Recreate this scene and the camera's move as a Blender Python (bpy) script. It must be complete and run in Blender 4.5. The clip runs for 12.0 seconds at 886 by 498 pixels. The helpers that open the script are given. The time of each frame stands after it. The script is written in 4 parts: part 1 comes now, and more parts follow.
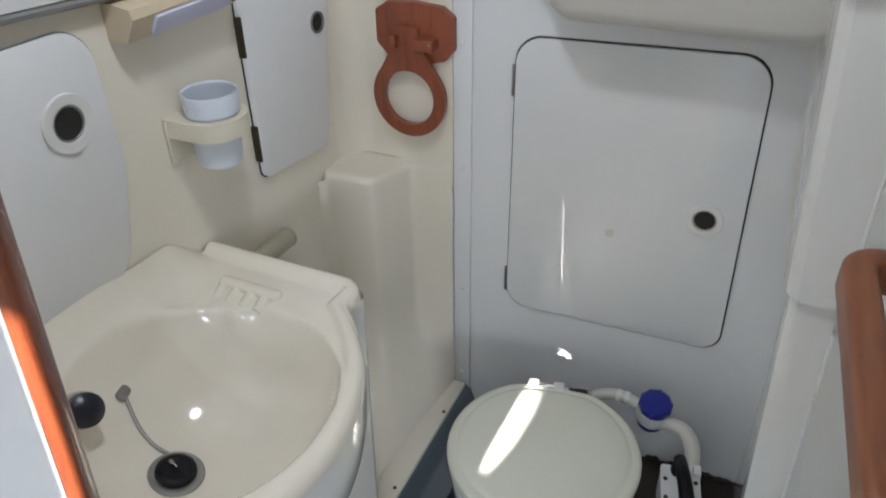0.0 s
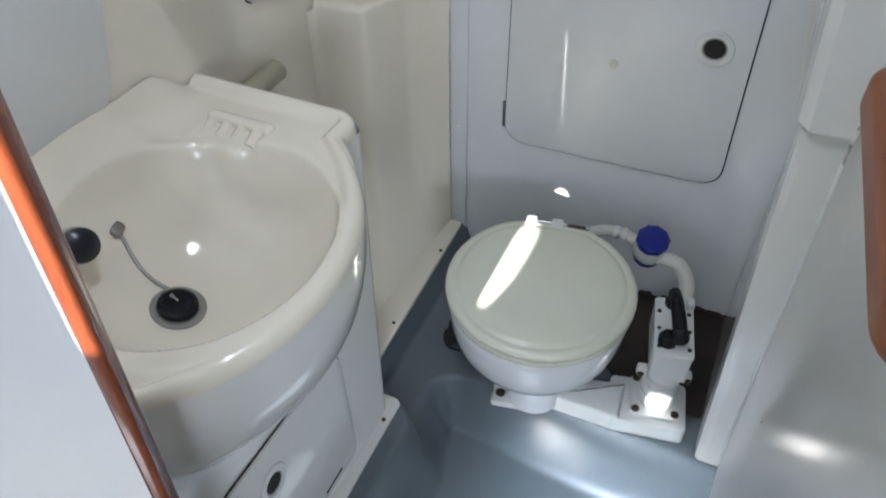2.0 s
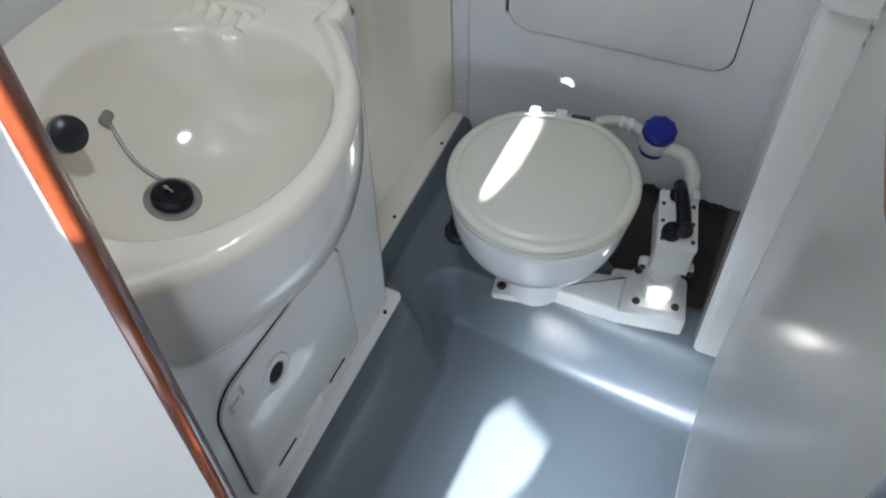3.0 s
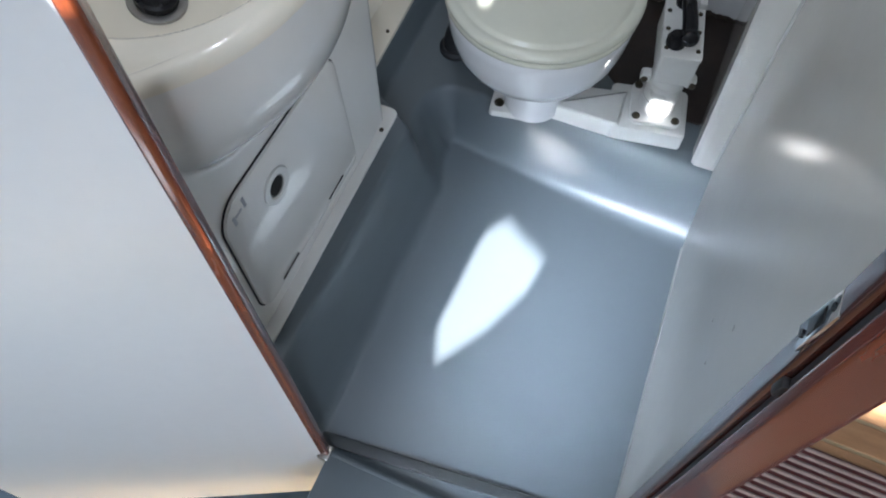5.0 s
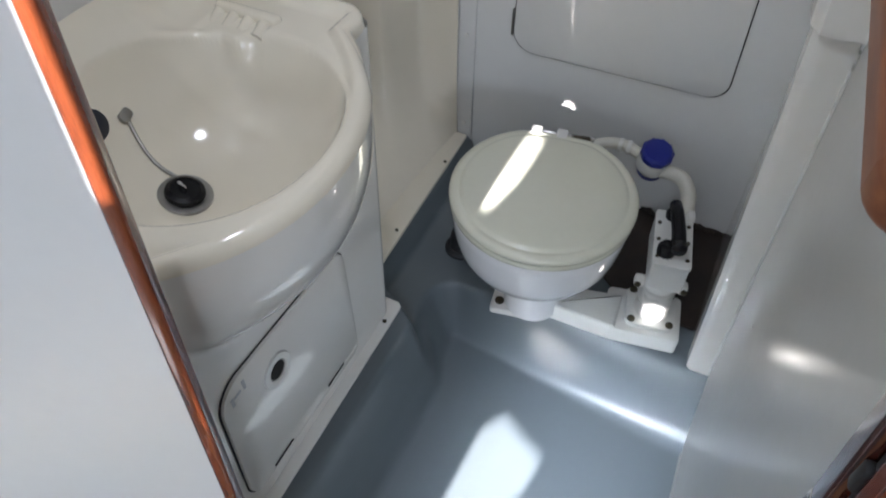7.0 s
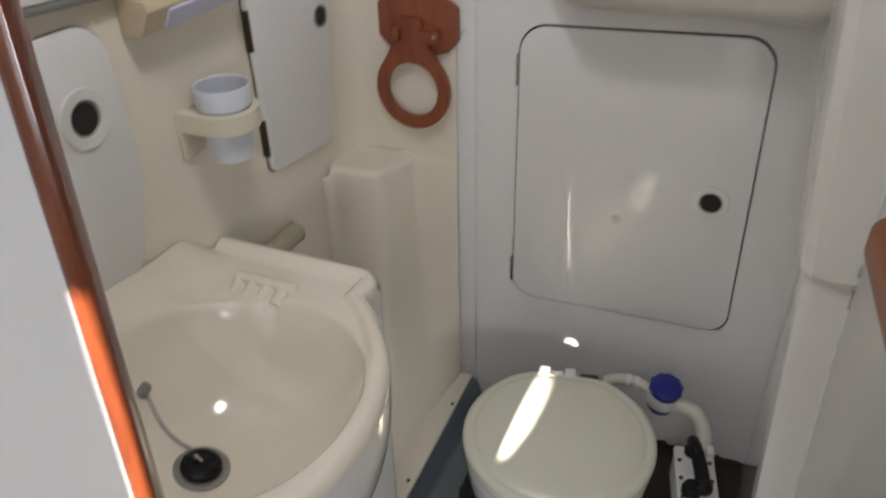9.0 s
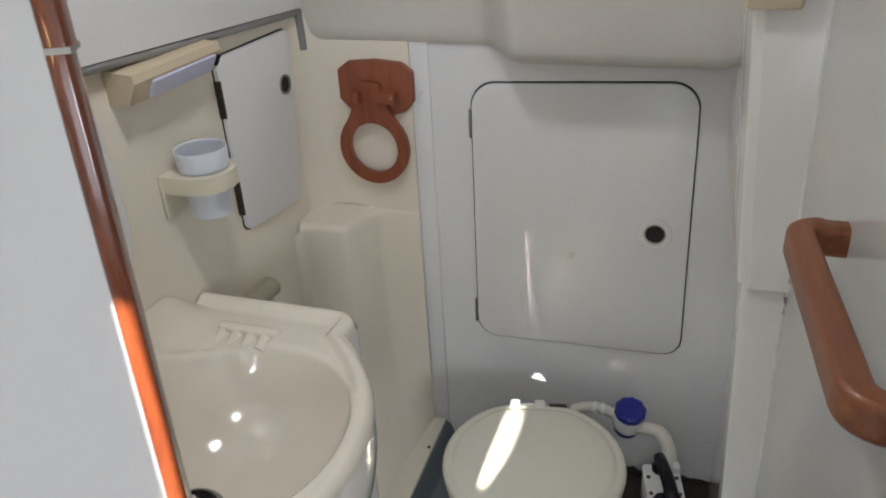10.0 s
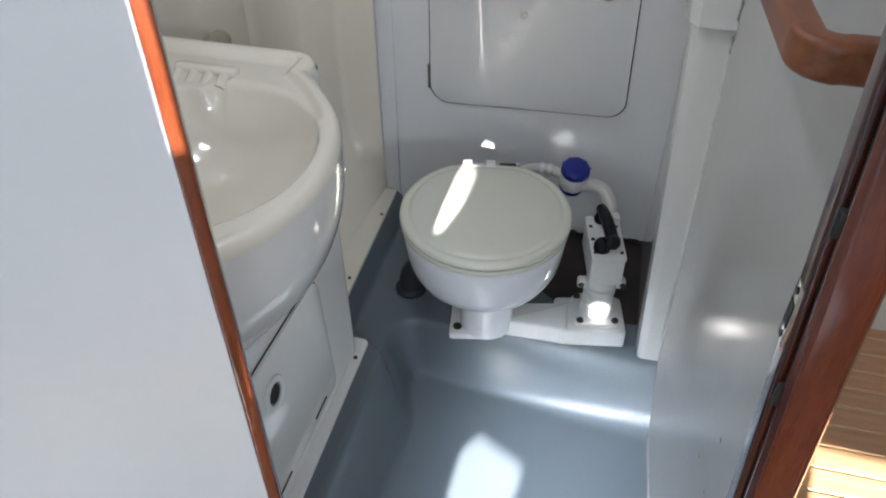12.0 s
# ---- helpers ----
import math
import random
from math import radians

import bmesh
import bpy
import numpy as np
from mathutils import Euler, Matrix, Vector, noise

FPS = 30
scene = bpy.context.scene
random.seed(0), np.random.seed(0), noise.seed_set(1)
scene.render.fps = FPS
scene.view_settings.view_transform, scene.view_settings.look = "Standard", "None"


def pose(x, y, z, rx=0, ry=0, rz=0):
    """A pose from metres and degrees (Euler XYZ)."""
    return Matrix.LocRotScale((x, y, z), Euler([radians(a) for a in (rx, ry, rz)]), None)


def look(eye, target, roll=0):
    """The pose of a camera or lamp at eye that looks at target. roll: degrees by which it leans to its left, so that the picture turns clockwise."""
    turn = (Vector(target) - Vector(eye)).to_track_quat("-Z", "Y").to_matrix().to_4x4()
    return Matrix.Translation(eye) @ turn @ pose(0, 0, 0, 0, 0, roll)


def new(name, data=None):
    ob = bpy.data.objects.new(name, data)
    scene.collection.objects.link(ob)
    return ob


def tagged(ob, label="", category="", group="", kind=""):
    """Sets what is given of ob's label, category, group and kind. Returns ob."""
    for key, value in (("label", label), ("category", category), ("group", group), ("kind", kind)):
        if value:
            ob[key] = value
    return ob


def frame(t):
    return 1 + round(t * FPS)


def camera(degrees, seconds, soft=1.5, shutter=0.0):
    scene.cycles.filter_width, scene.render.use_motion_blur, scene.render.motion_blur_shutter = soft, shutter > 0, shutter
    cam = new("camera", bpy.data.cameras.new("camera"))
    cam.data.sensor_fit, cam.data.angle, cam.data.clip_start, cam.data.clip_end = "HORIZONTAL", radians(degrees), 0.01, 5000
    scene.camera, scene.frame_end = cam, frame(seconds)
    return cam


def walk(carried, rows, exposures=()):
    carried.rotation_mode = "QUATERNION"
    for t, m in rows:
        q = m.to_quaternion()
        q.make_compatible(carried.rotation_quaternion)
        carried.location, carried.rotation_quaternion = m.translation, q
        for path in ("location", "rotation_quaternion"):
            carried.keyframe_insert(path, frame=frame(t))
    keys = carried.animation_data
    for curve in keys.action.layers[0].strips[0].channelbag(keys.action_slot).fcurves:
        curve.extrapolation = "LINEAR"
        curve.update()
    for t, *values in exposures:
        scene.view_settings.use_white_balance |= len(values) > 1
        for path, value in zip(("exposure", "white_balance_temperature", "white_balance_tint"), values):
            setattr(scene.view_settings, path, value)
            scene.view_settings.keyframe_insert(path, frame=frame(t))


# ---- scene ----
cam = camera(60.9, 12.0, soft=1.8, shutter=0.4)
PATH = [
    (0, (0.553, -1.257, 1.327), (-0.173, 0.261, 0.246), -0.8),
    (0.5, (0.552, -1.246, 1.311), (-0.16, 0.222, 0.154), -1.1),
    (1, (0.547, -1.247, 1.304), (-0.142, 0.171, 0.074), -1.2),
    (1.5, (0.541, -1.256, 1.299), (-0.11, 0.116, -0.004), -1.2),
    (2, (0.537, -1.252, 1.292), (-0.066, 0.047, -0.103), -0.8),
    (2.5, (0.538, -1.248, 1.277), (-0.025, -0.033, -0.209), -0.9),
    (3, (0.539, -1.244, 1.268), (0.007, -0.131, -0.306), -1.4),
    (3.2, (0.539, -1.245, 1.267), (0.02, -0.175, -0.34), -1.6),
    (4.8, (0.533, -1.277, 1.239), (0.159, -0.447, -0.541), -0.9),
    (5, (0.533, -1.278, 1.238), (0.174, -0.483, -0.561), -1.1),
    (5.25, (0.534, -1.279, 1.238), (0.187, -0.506, -0.574), -1.2),
    (5.5, (0.537, -1.285, 1.239), (0.162, -0.441, -0.535), -1.1),
    (6, (0.549, -1.288, 1.246), (0.121, -0.322, -0.452), -0.9),
    (6.5, (0.552, -1.297, 1.26), (0.062, -0.192, -0.333), 0.0),
    (6.7, (0.553, -1.297, 1.261), (0.035, -0.159, -0.301), 0.3),
    (8.3, (0.576, -1.284, 1.309), (-0.199, 0.062, 0.052), -1.8),
    (8.5, (0.577, -1.284, 1.31), (-0.238, 0.086, 0.103), -2.5),
    (9, (0.512, -1.291, 1.313), (-0.171, 0.249, 0.234), -1.6),
    (9.5, (0.518, -1.332, 1.322), (-0.088, 0.332, 0.393), -2.6),
    (10, (0.532, -1.394, 1.32), (-0.072, 0.272, 0.394), -3.3),
    (10.5, (0.524, -1.442, 1.296), (0.003, 0.19, 0.264), -2.3),
    (11, (0.526, -1.481, 1.25), (0.116, 0.067, 0.052), -1.1),
    (11.5, (0.525, -1.501, 1.227), (0.146, 0.016, -0.021), -0.6),
    (12, (0.517, -1.514, 1.22), (0.142, -0.042, -0.081), -0.3),
]

walk(cam, [(t, look(eye, target, roll)) for t, eye, target, roll in PATH], exposures=((0.0, 3.42, 6150, 12), (1.0, 3.5, 5950, 11), (2.5, 3.4, 5900, 11), (5.5, 3.35, 5800, 12), (6.7, 3.25, 6000, 13), (8.5, 3.15, 6700, 15), (9.5, 3.12, 6950, 17), (10.0, 3.24, 6600, 14), (10.5, 3.24, 6350, 12), (11.0, 3.4, 6150, 13), (12.0, 3.3, 6050, 13)))

# ---- world, sun and added fill lamps ----
SUN_WAY = Vector((0.035, 1.0, -0.43)).normalized()
world = bpy.data.worlds.new("sky")
scene.world = world
world.use_nodes = True
wn = world.node_tree
sky = wn.nodes.new("ShaderNodeTexSky")
sky.sky_type, sky.sun_disc = "NISHITA", False
sky.sun_elevation, sky.sun_rotation = math.asin(-SUN_WAY.z), math.atan2(-SUN_WAY.x, -SUN_WAY.y)
wn.links.new(sky.outputs[0], wn.nodes["Background"].inputs[0])
wn.nodes["Background"].inputs[1].default_value = 0.1
sun = new("sun", bpy.data.lights.new("sun", "SUN"))
sun.data.energy, sun.data.angle, sun.data.color = 5.0, radians(0.55), (1.0, 0.95, 0.87)
sun.matrix_world = look(-SUN_WAY * 6, (0, 0, 0))


def area(name, eye, target, sx, sy, watts, color):
    ob = new(name, bpy.data.lights.new(name, "AREA"))
    ob.data.shape, ob.data.size, ob.data.size_y = "RECTANGLE", sx, sy
    ob.data.energy, ob.data.color = watts, color
    ob.matrix_world = look(eye, target)
    return ob


# Overhead fill lamp, added by the doorway; no such source is known.
area("overhead_fill", (0.58, -1.95, 1.735), (0.58, -1.9, 0.0), 0.44, 0.5, 0.42, (0.82, 0.91, 1.0))
# Fill lamp added in front of the closed aft wall.
area("aft_fill", (0.56, -2.37, 0.95), (0.46, -0.6, -0.1), 0.42, 0.55, 0.28, (0.82, 0.91, 1.0))
# Added side fill for the door leaf and left wall; there is no window.
area("side_fill", (1.25, -2.37, 1.0), (0.5, -0.9, 0.15), 0.42, 0.34, 1.05, (0.84, 0.92, 1.0))
# Narrow lamp added to make the soft pool of light on the tray.
beam = area("tray_pool_fill", (0.44, -2.36, 0.95), (0.53, -0.70, -0.14), 0.20, 0.20, 0.17, (0.86, 0.93, 1.0))
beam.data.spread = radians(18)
# Small added lamp that brightens the basin and left wall.
area("basin_fill", (0.17, -0.72, 1.735), (-0.16, -0.70, 0.6), 0.10, 0.10, 0.34, (0.92, 0.96, 1.0))

# ---- materials ----


def material(name, color, rough=0.4, metal=0.0, coat=0.0, vary=0.06, scale=6.0, bump=0.0, bump_scale=60.0, tint=None, stretch=(1, 1, 1), grain=0.0, rough_vary=0.08, gloss=0.5):
    m = bpy.data.materials.new(name)
    m.use_nodes = True
    nt = m.node_tree
    n, l = nt.nodes, nt.links
    b = n["Principled BSDF"]
    b.inputs["Metallic"].default_value = metal
    b.inputs["Coat Weight"].default_value = coat
    b.inputs["Coat Roughness"].default_value = 0.1
    b.inputs["Specular IOR Level"].default_value = gloss
    co = n.new("ShaderNodeTexCoord")
    mp = n.new("ShaderNodeMapping")
    mp.inputs["Scale"].default_value = stretch
    l.new(co.outputs["Object"], mp.inputs[0])
    big = n.new("ShaderNodeTexNoise")
    big.inputs["Scale"].default_value, big.inputs["Detail"].default_value = scale, 6
    small = n.new("ShaderNodeTexNoise")
    small.inputs["Scale"].default_value, small.inputs["Detail"].default_value = scale * 14, 3
    l.new(mp.outputs[0], big.inputs[0])
    l.new(mp.outputs[0], small.inputs[0])
    ramp = n.new("ShaderNodeValToRGB")
    dark = [c * (1 - 2 * vary) for c in (tint or color)]
    ramp.color_ramp.elements[0].position, ramp.color_ramp.elements[1].position = 0.2, 0.8
    ramp.color_ramp.elements[0].color, ramp.color_ramp.elements[1].color = (*dark, 1), (*color, 1)
    l.new(big.outputs[0], ramp.inputs[0])
    mix = n.new("ShaderNodeMix")
    mix.data_type, mix.blend_type = "RGBA", "MULTIPLY"
    mix.inputs["Factor"].default_value = 1.0
    fine = n.new("ShaderNodeMapRange")
    fine.inputs["To Min"].default_value, fine.inputs["To Max"].default_value = 1 - vary - grain, 1 + vary * 0.5
    l.new(small.outputs[0], fine.inputs[0])
    l.new(ramp.outputs[0], mix.inputs["A"])
    l.new(fine.outputs[0], mix.inputs["B"])
    l.new(mix.outputs["Result"], b.inputs["Base Color"])
    rr = n.new("ShaderNodeMapRange")
    rr.inputs["To Min"].default_value, rr.inputs["To Max"].default_value = max(0.02, rough - rough_vary), rough + rough_vary
    l.new(big.outputs[0], rr.inputs[0])
    l.new(rr.outputs[0], b.inputs["Roughness"])
    if bump:
        bt = n.new("ShaderNodeTexNoise")
        bt.inputs["Scale"].default_value, bt.inputs["Detail"].default_value = bump_scale, 4
        l.new(mp.outputs[0], bt.inputs[0])
        bn = n.new("ShaderNodeBump")
        bn.inputs["Strength"].default_value, bn.inputs["Distance"].default_value = bump, 0.002
        l.new(bt.outputs[0], bn.inputs["Height"])
        l.new(bn.outputs[0], b.inputs["Normal"])
    return m


GEL = material("ivory_gelcoat", (0.82, 0.758, 0.635), 0.10, coat=0.6, vary=0.02, scale=3, bump=0.12, bump_scale=7, rough_vary=0.02)
GEL_WHITE = material("white_gelcoat", (0.81, 0.79, 0.75), 0.09, coat=0.6, vary=0.02, scale=3, bump=0.2, bump_scale=5, rough_vary=0.02)
PANEL = material("white_panel_paint", (0.75, 0.75, 0.745), 0.24, vary=0.02, scale=3, rough_vary=0.02, bump=0.04, bump_scale=6)
LAMINATE = material("white_laminate", (0.80, 0.80, 0.795), 0.34, vary=0.025, scale=4, bump=0.05, bump_scale=300)
LINER = material("headliner_gelcoat", (0.64, 0.61, 0.555), 0.45, vary=0.04, scale=4, bump=0.1, bump_scale=14)
TRAY = material("grey_gelcoat", (0.125, 0.148, 0.163), 0.35, vary=0.03, scale=5, bump=0.05, bump_scale=7, rough_vary=0.01, gloss=0.45)
WOOD = material("varnished_mahogany", (0.36, 0.085, 0.026), 0.25, coat=1.0, vary=0.24, scale=9, stretch=(6, 6, 0.7), tint=(0.15, 0.028, 0.010), bump=0.1, bump_scale=14, grain=0.15)
WOOD_DARK = material("dark_varnished_mahogany", (0.13, 0.022, 0.010), 0.2, coat=0.8, vary=0.25, scale=9, stretch=(9, 9, 0.8), tint=(0.065, 0.010, 0.006), bump=0.15, bump_scale=20, grain=0.25)
WOOD_JAMB = material("worn_mahogany", (0.24, 0.044, 0.016), 0.2, coat=0.8, vary=0.3, scale=7, stretch=(5, 5, 0.6), tint=(0.10, 0.014, 0.007), bump=0.1, bump_scale=14, grain=0.12)
MAT_RED = material("burgundy_weave", (0.19, 0.06, 0.06), 0.85, vary=0.2, scale=40, bump=0.5, bump_scale=300)
MAT_BEIGE = material("beige_weave", (0.50, 0.37, 0.32), 0.85, vary=0.15, scale=40, bump=0.5, bump_scale=300)
TEAK = material("oiled_teak", (0.36, 0.125, 0.045), 0.42, coat=0.15, vary=0.14, scale=10, stretch=(8, 1, 8), tint=(0.25, 0.07, 0.026), grain=0.12)
TEAK_RING = material("teak_ring", (0.35, 0.095, 0.042), 0.4, coat=0.2, vary=0.12, scale=10, stretch=(6, 6, 1), tint=(0.24, 0.06, 0.028), grain=0.1)
PLANK = material("saloon_teak_plank", (0.62, 0.36, 0.19), 0.3, coat=0.3, vary=0.12, scale=8, stretch=(1, 9, 9), tint=(0.52, 0.27, 0.12), grain=0.12)
CAULK = material("pale_holly_strip", (0.62, 0.5, 0.3), 0.4, vary=0.06)
PORCELAIN = material("white_porcelain", (0.82, 0.82, 0.83), 0.1, coat=0.6, vary=0.015, scale=4, rough_vary=0.03)
SEAT = material("yellowed_seat_plastic", (0.72, 0.72, 0.62), 0.22, vary=0.03, scale=6, tint=(0.72, 0.71, 0.58), coat=0.2)
PLASTIC = material("white_plastic", (0.78, 0.78, 0.76), 0.3, vary=0.04, scale=12, tint=(0.74, 0.73, 0.69))
HOSE = material("white_hose", (0.66, 0.64, 0.57), 0.42, vary=0.06, scale=14)
CREAM = material("cream_plastic", (0.72, 0.665, 0.53), 0.35, vary=0.04, scale=12)
CUP = material("grey_white_plastic", (0.66, 0.70, 0.76), 0.3, vary=0.03, scale=12)
LAMP_CREAM = material("aged_cream_plastic", (0.64, 0.53, 0.37), 0.4, vary=0.05, scale=12)
DIFFUSER = material("lavender_diffuser", (0.62, 0.62, 0.78), 0.45, vary=0.03, scale=20)
BLACK = material("black_plastic", (0.010, 0.010, 0.012), 0.25, vary=0.15, scale=30, gloss=0.25)
SEAL_GREY = material("dark_grey_strip", (0.055, 0.06, 0.062), 0.55, vary=0.15, scale=30)
BULKHEAD = material("bulkhead_gelcoat", (0.64, 0.63, 0.595), 0.19, vary=0.03, scale=3, bump=0.2, bump_scale=5, rough_vary=0.04)
RUBBER = material("dark_rubber", (0.022, 0.022, 0.024), 0.6, vary=0.2, scale=30)
GAP = material("dark_seal_and_gap_shade", (0.03, 0.03, 0.035), 0.7, vary=0.2, scale=30)
GREY_RUBBER = material("grey_rubber_strip", (0.27, 0.27, 0.265), 0.6, vary=0.1, scale=15)
BLUE = material("blue_plastic", (0.012, 0.022, 0.26), 0.3, vary=0.1, scale=20)
CHROME = material("chrome", (0.72, 0.72, 0.73), 0.12, metal=1.0, vary=0.05, scale=30)
STEEL = material("dull_steel", (0.4, 0.39, 0.37), 0.35, metal=1.0, vary=0.1, scale=40)
BRONZE = material("tarnished_bronze", (0.10, 0.085, 0.06), 0.4, metal=0.9, vary=0.2, scale=50)
BEIGE = material("beige_tube_plastic", (0.42, 0.39, 0.28), 0.4, vary=0.06, scale=15)
PRINT = material("grey_print", (0.45, 0.46, 0.48), 0.5, vary=0.05)
HOLE_SHADE = material("hole_shade", (0.02, 0.018, 0.015), 0.8, vary=0.2)
# Grey transparency that weakens the sun, for an added unseen sheet.
SUN_DIMMER = bpy.data.materials.new("sun_dimmer")
SUN_DIMMER.use_nodes = True
an = SUN_DIMMER.node_tree
see = an.nodes.new("ShaderNodeBsdfTransparent")
see.inputs[0].default_value = (0.10, 0.105, 0.11, 1)
an.links.new(see.outputs[0], an.nodes["Material Output"].inputs[0])
BILGE = material("worn_wood_and_shade", (0.045, 0.028, 0.02), 0.55, vary=0.3, scale=14, tint=(0.025, 0.02, 0.018))

# ---- mesh helpers ----
ORG = {}


def thing(name, at, label, category, group="", kind=""):
    ob = new(name)
    ob.location = at
    ob.empty_display_size = 0.05
    ORG[ob.name] = Vector(at)
    return tagged(ob, label, category, group, kind)


def part(name, bm, mat, parent=None, label="", sharp=35):
    org = ORG.get(parent.name, Vector()) if parent else Vector()
    bm.transform(Matrix.Translation(-org))
    bmesh.ops.recalc_face_normals(bm, faces=bm.faces)
    for f in bm.faces:
        f.smooth = True
    for e in bm.edges:
        if len(e.link_faces) == 2 and e.calc_face_angle(0) > radians(sharp):
            e.smooth = False
    me = bpy.data.meshes.new(name)
    bm.to_mesh(me)
    bm.free()
    me.materials.append(mat)
    ob = new(name, me)
    if parent:
        ob.parent = parent
        ORG[ob.name] = org
    return tagged(ob, label) if label else ob


def solid(name, bm, mat, label, category, group="", kind="", sharp=35):
    return tagged(part(name, bm, mat, None, "", sharp), label, category, group, kind)


def rbox(x0, x1, y0, y1, z0, z1, r=0.003, seg=2):
    bm = bmesh.new()
    bmesh.ops.create_cube(bm, size=1, matrix=Matrix.LocRotScale(((x0 + x1) / 2, (y0 + y1) / 2, (z0 + z1) / 2), None, (x1 - x0, y1 - y0, z1 - z0)))
    if r:
        bmesh.ops.bevel(bm, geom=bm.edges[:], offset=r, segments=seg, affect="EDGES", profile=0.5)
    return bm


def prism(outline, depth, m, r=0.0, seg=2):
    """Extrude a flat outline (x, y) by depth along its z, round its front rim, and place it by m."""
    bm = bmesh.new()
    face = bm.faces.new([bm.verts.new((x, y, 0)) for x, y in outline])
    res = bmesh.ops.extrude_face_region(bm, geom=[face])
    top = [v for v in res["geom"] if isinstance(v, bmesh.types.BMVert)]
    bmesh.ops.translate(bm, verts=top, vec=(0, 0, depth))
    if r:
        rim = [e for e in bm.edges if all(abs(v.co.z - depth) < 1e-7 for v in e.verts)]
        bmesh.ops.bevel(bm, geom=rim, offset=r, segments=seg, affect="EDGES", profile=0.5)
    bm.transform(m)
    return bm


def rounded(corners, r, n=7):
    """A closed outline with its corners rounded; corners run round it."""
    out = []
    k = len(corners)
    for i in range(k):
        p0, p1, p2 = (Vector(corners[(i + j) % k]) for j in (-1, 0, 1))
        a, b = (p0 - p1).normalized(), (p2 - p1).normalized()
        rr = r[i] if isinstance(r, (list, tuple)) else r
        half = a.angle(b) / 2
        d = rr / math.tan(half)
        c = p1 + (a + b).normalized() * (rr / math.sin(half))
        s, e = p1 + a * d - c, p1 + b * d - c
        for j in range(n + 1):
            q = s.lerp(e, j / n).normalized() * rr
            out.append(tuple(c + q))
    return out


def rect(w, h, r, cx=0.0, cy=0.0):
    return rounded([(cx - w / 2, cy - h / 2), (cx + w / 2, cy - h / 2), (cx + w / 2, cy + h / 2), (cx - w / 2, cy + h / 2)], r)


def grow(outline, d):
    c = Vector((sum(p[0] for p in outline) / len(outline), sum(p[1] for p in outline) / len(outline)))
    return [tuple(Vector(p) + (Vector(p) - c).normalized() * d) for p in outline]


def lathe(profile, m=Matrix(), seg=32):
    bm = bmesh.new()
    rings = []
    for r, z in profile:
        if r < 1e-6:
            rings.append([bm.verts.new((0, 0, z))])
        else:
            rings.append([bm.verts.new((r * math.cos(2 * math.pi * i / seg), r * math.sin(2 * math.pi * i / seg), z)) for i in range(seg)])
    for a, b in zip(rings, rings[1:]):
        for i in range(seg):
            j = (i + 1) % seg
            if len(a) == 1 and len(b) > 1:
                bm.faces.new((a[0], b[i], b[j]))
            elif len(b) == 1 and len(a) > 1:
                bm.faces.new((a[i], a[j], b[0]))
            elif len(a) > 1:
                bm.faces.new((a[i], a[j], b[j], b[i]))
    for ring in (rings[0], rings[-1]):
        if len(ring) > 1:
            bm.faces.new(ring)
    bm.transform(m)
    return bm


def annulus(r0, r1, h, m, seg=32, soft=0.25):
    """A ring that lies on z = 0 and is h high, with softened rims."""
    s = min(h, r1 - r0) * soft
    bm = bmesh.new()
    prof = [(r0, 0), (r0, h - s), (r0 + s, h), (r1 - s, h), (r1, h - s), (r1, 0)]
    rings = [[bm.verts.new((r * math.cos(2 * math.pi * i / seg), r * math.sin(2 * math.pi * i / seg), z)) for i in range(seg)] for r, z in prof]
    for a, b in zip(rings, rings[1:] + rings[:1]):
        for i in range(seg):
            bm.faces.new((a[i], a[(i + 1) % seg], b[(i + 1) % seg], b[i]))
    bm.transform(m)
    return bm


def smooth_path(pts, n=8):
    pts = [Vector(p) for p in pts]
    ext = [pts[0] * 2 - pts[1], *pts, pts[-1] * 2 - pts[-2]]
    out = []
    for i in range(1, len(ext) - 2):
        a, b, c, d = ext[i - 1:i + 3]
        for j in range(n):
            t = j / n
            out.append(0.5 * ((2 * b) + (c - a) * t + (2 * a - 5 * b + 4 * c - d) * t * t + (3 * b - a - 3 * c + d) * t ** 3))
    return out + [pts[-1]]


def tube(path, r, seg=14, flat=1.0, up=(0, 0, 1)):
    """Sweep a round (or flattened) section along a path; r may be a function of 0..1."""
    bm = bmesh.new()
    rings = []
    n = len(path)
    for i, p in enumerate(path):
        d = (path[min(i + 1, n - 1)] - path[max(i - 1, 0)]).normalized()
        side = d.cross(Vector(up))
        side = side.normalized() if side.length > 1e-4 else d.orthogonal().normalized()
        top = side.cross(d).normalized()
        rad = r(i / (n - 1)) if callable(r) else r
        rings.append([bm.verts.new(p + side * (rad * math.cos(2 * math.pi * k / seg)) + top * (rad * flat * math.sin(2 * math.pi * k / seg))) for k in range(seg)])
    for a, b in zip(rings, rings[1:]):
        for i in range(seg):
            bm.faces.new((a[i], a[(i + 1) % seg], b[(i + 1) % seg], b[i]))
    bm.faces.new(rings[0])
    bm.faces.new(rings[-1][::-1])
    return bm


def sheet(f, nu, nv, thick=0.0):
    """A surface f(u, v), u and v from 0 to 1; thick gives it a back, along z down or by a vector."""
    bm = bmesh.new()
    g = [[bm.verts.new(f(i / nu, j / nv)) for j in range(nv + 1)] for i in range(nu + 1)]
    for i in range(nu):
        for j in range(nv):
            bm.faces.new((g[i][j], g[i + 1][j], g[i + 1][j + 1], g[i][j + 1]))
    if thick:
        res = bmesh.ops.extrude_face_region(bm, geom=bm.faces[:])
        bmesh.ops.translate(bm, verts=[v for v in res["geom"] if isinstance(v, bmesh.types.BMVert)], vec=thick)
    return bm


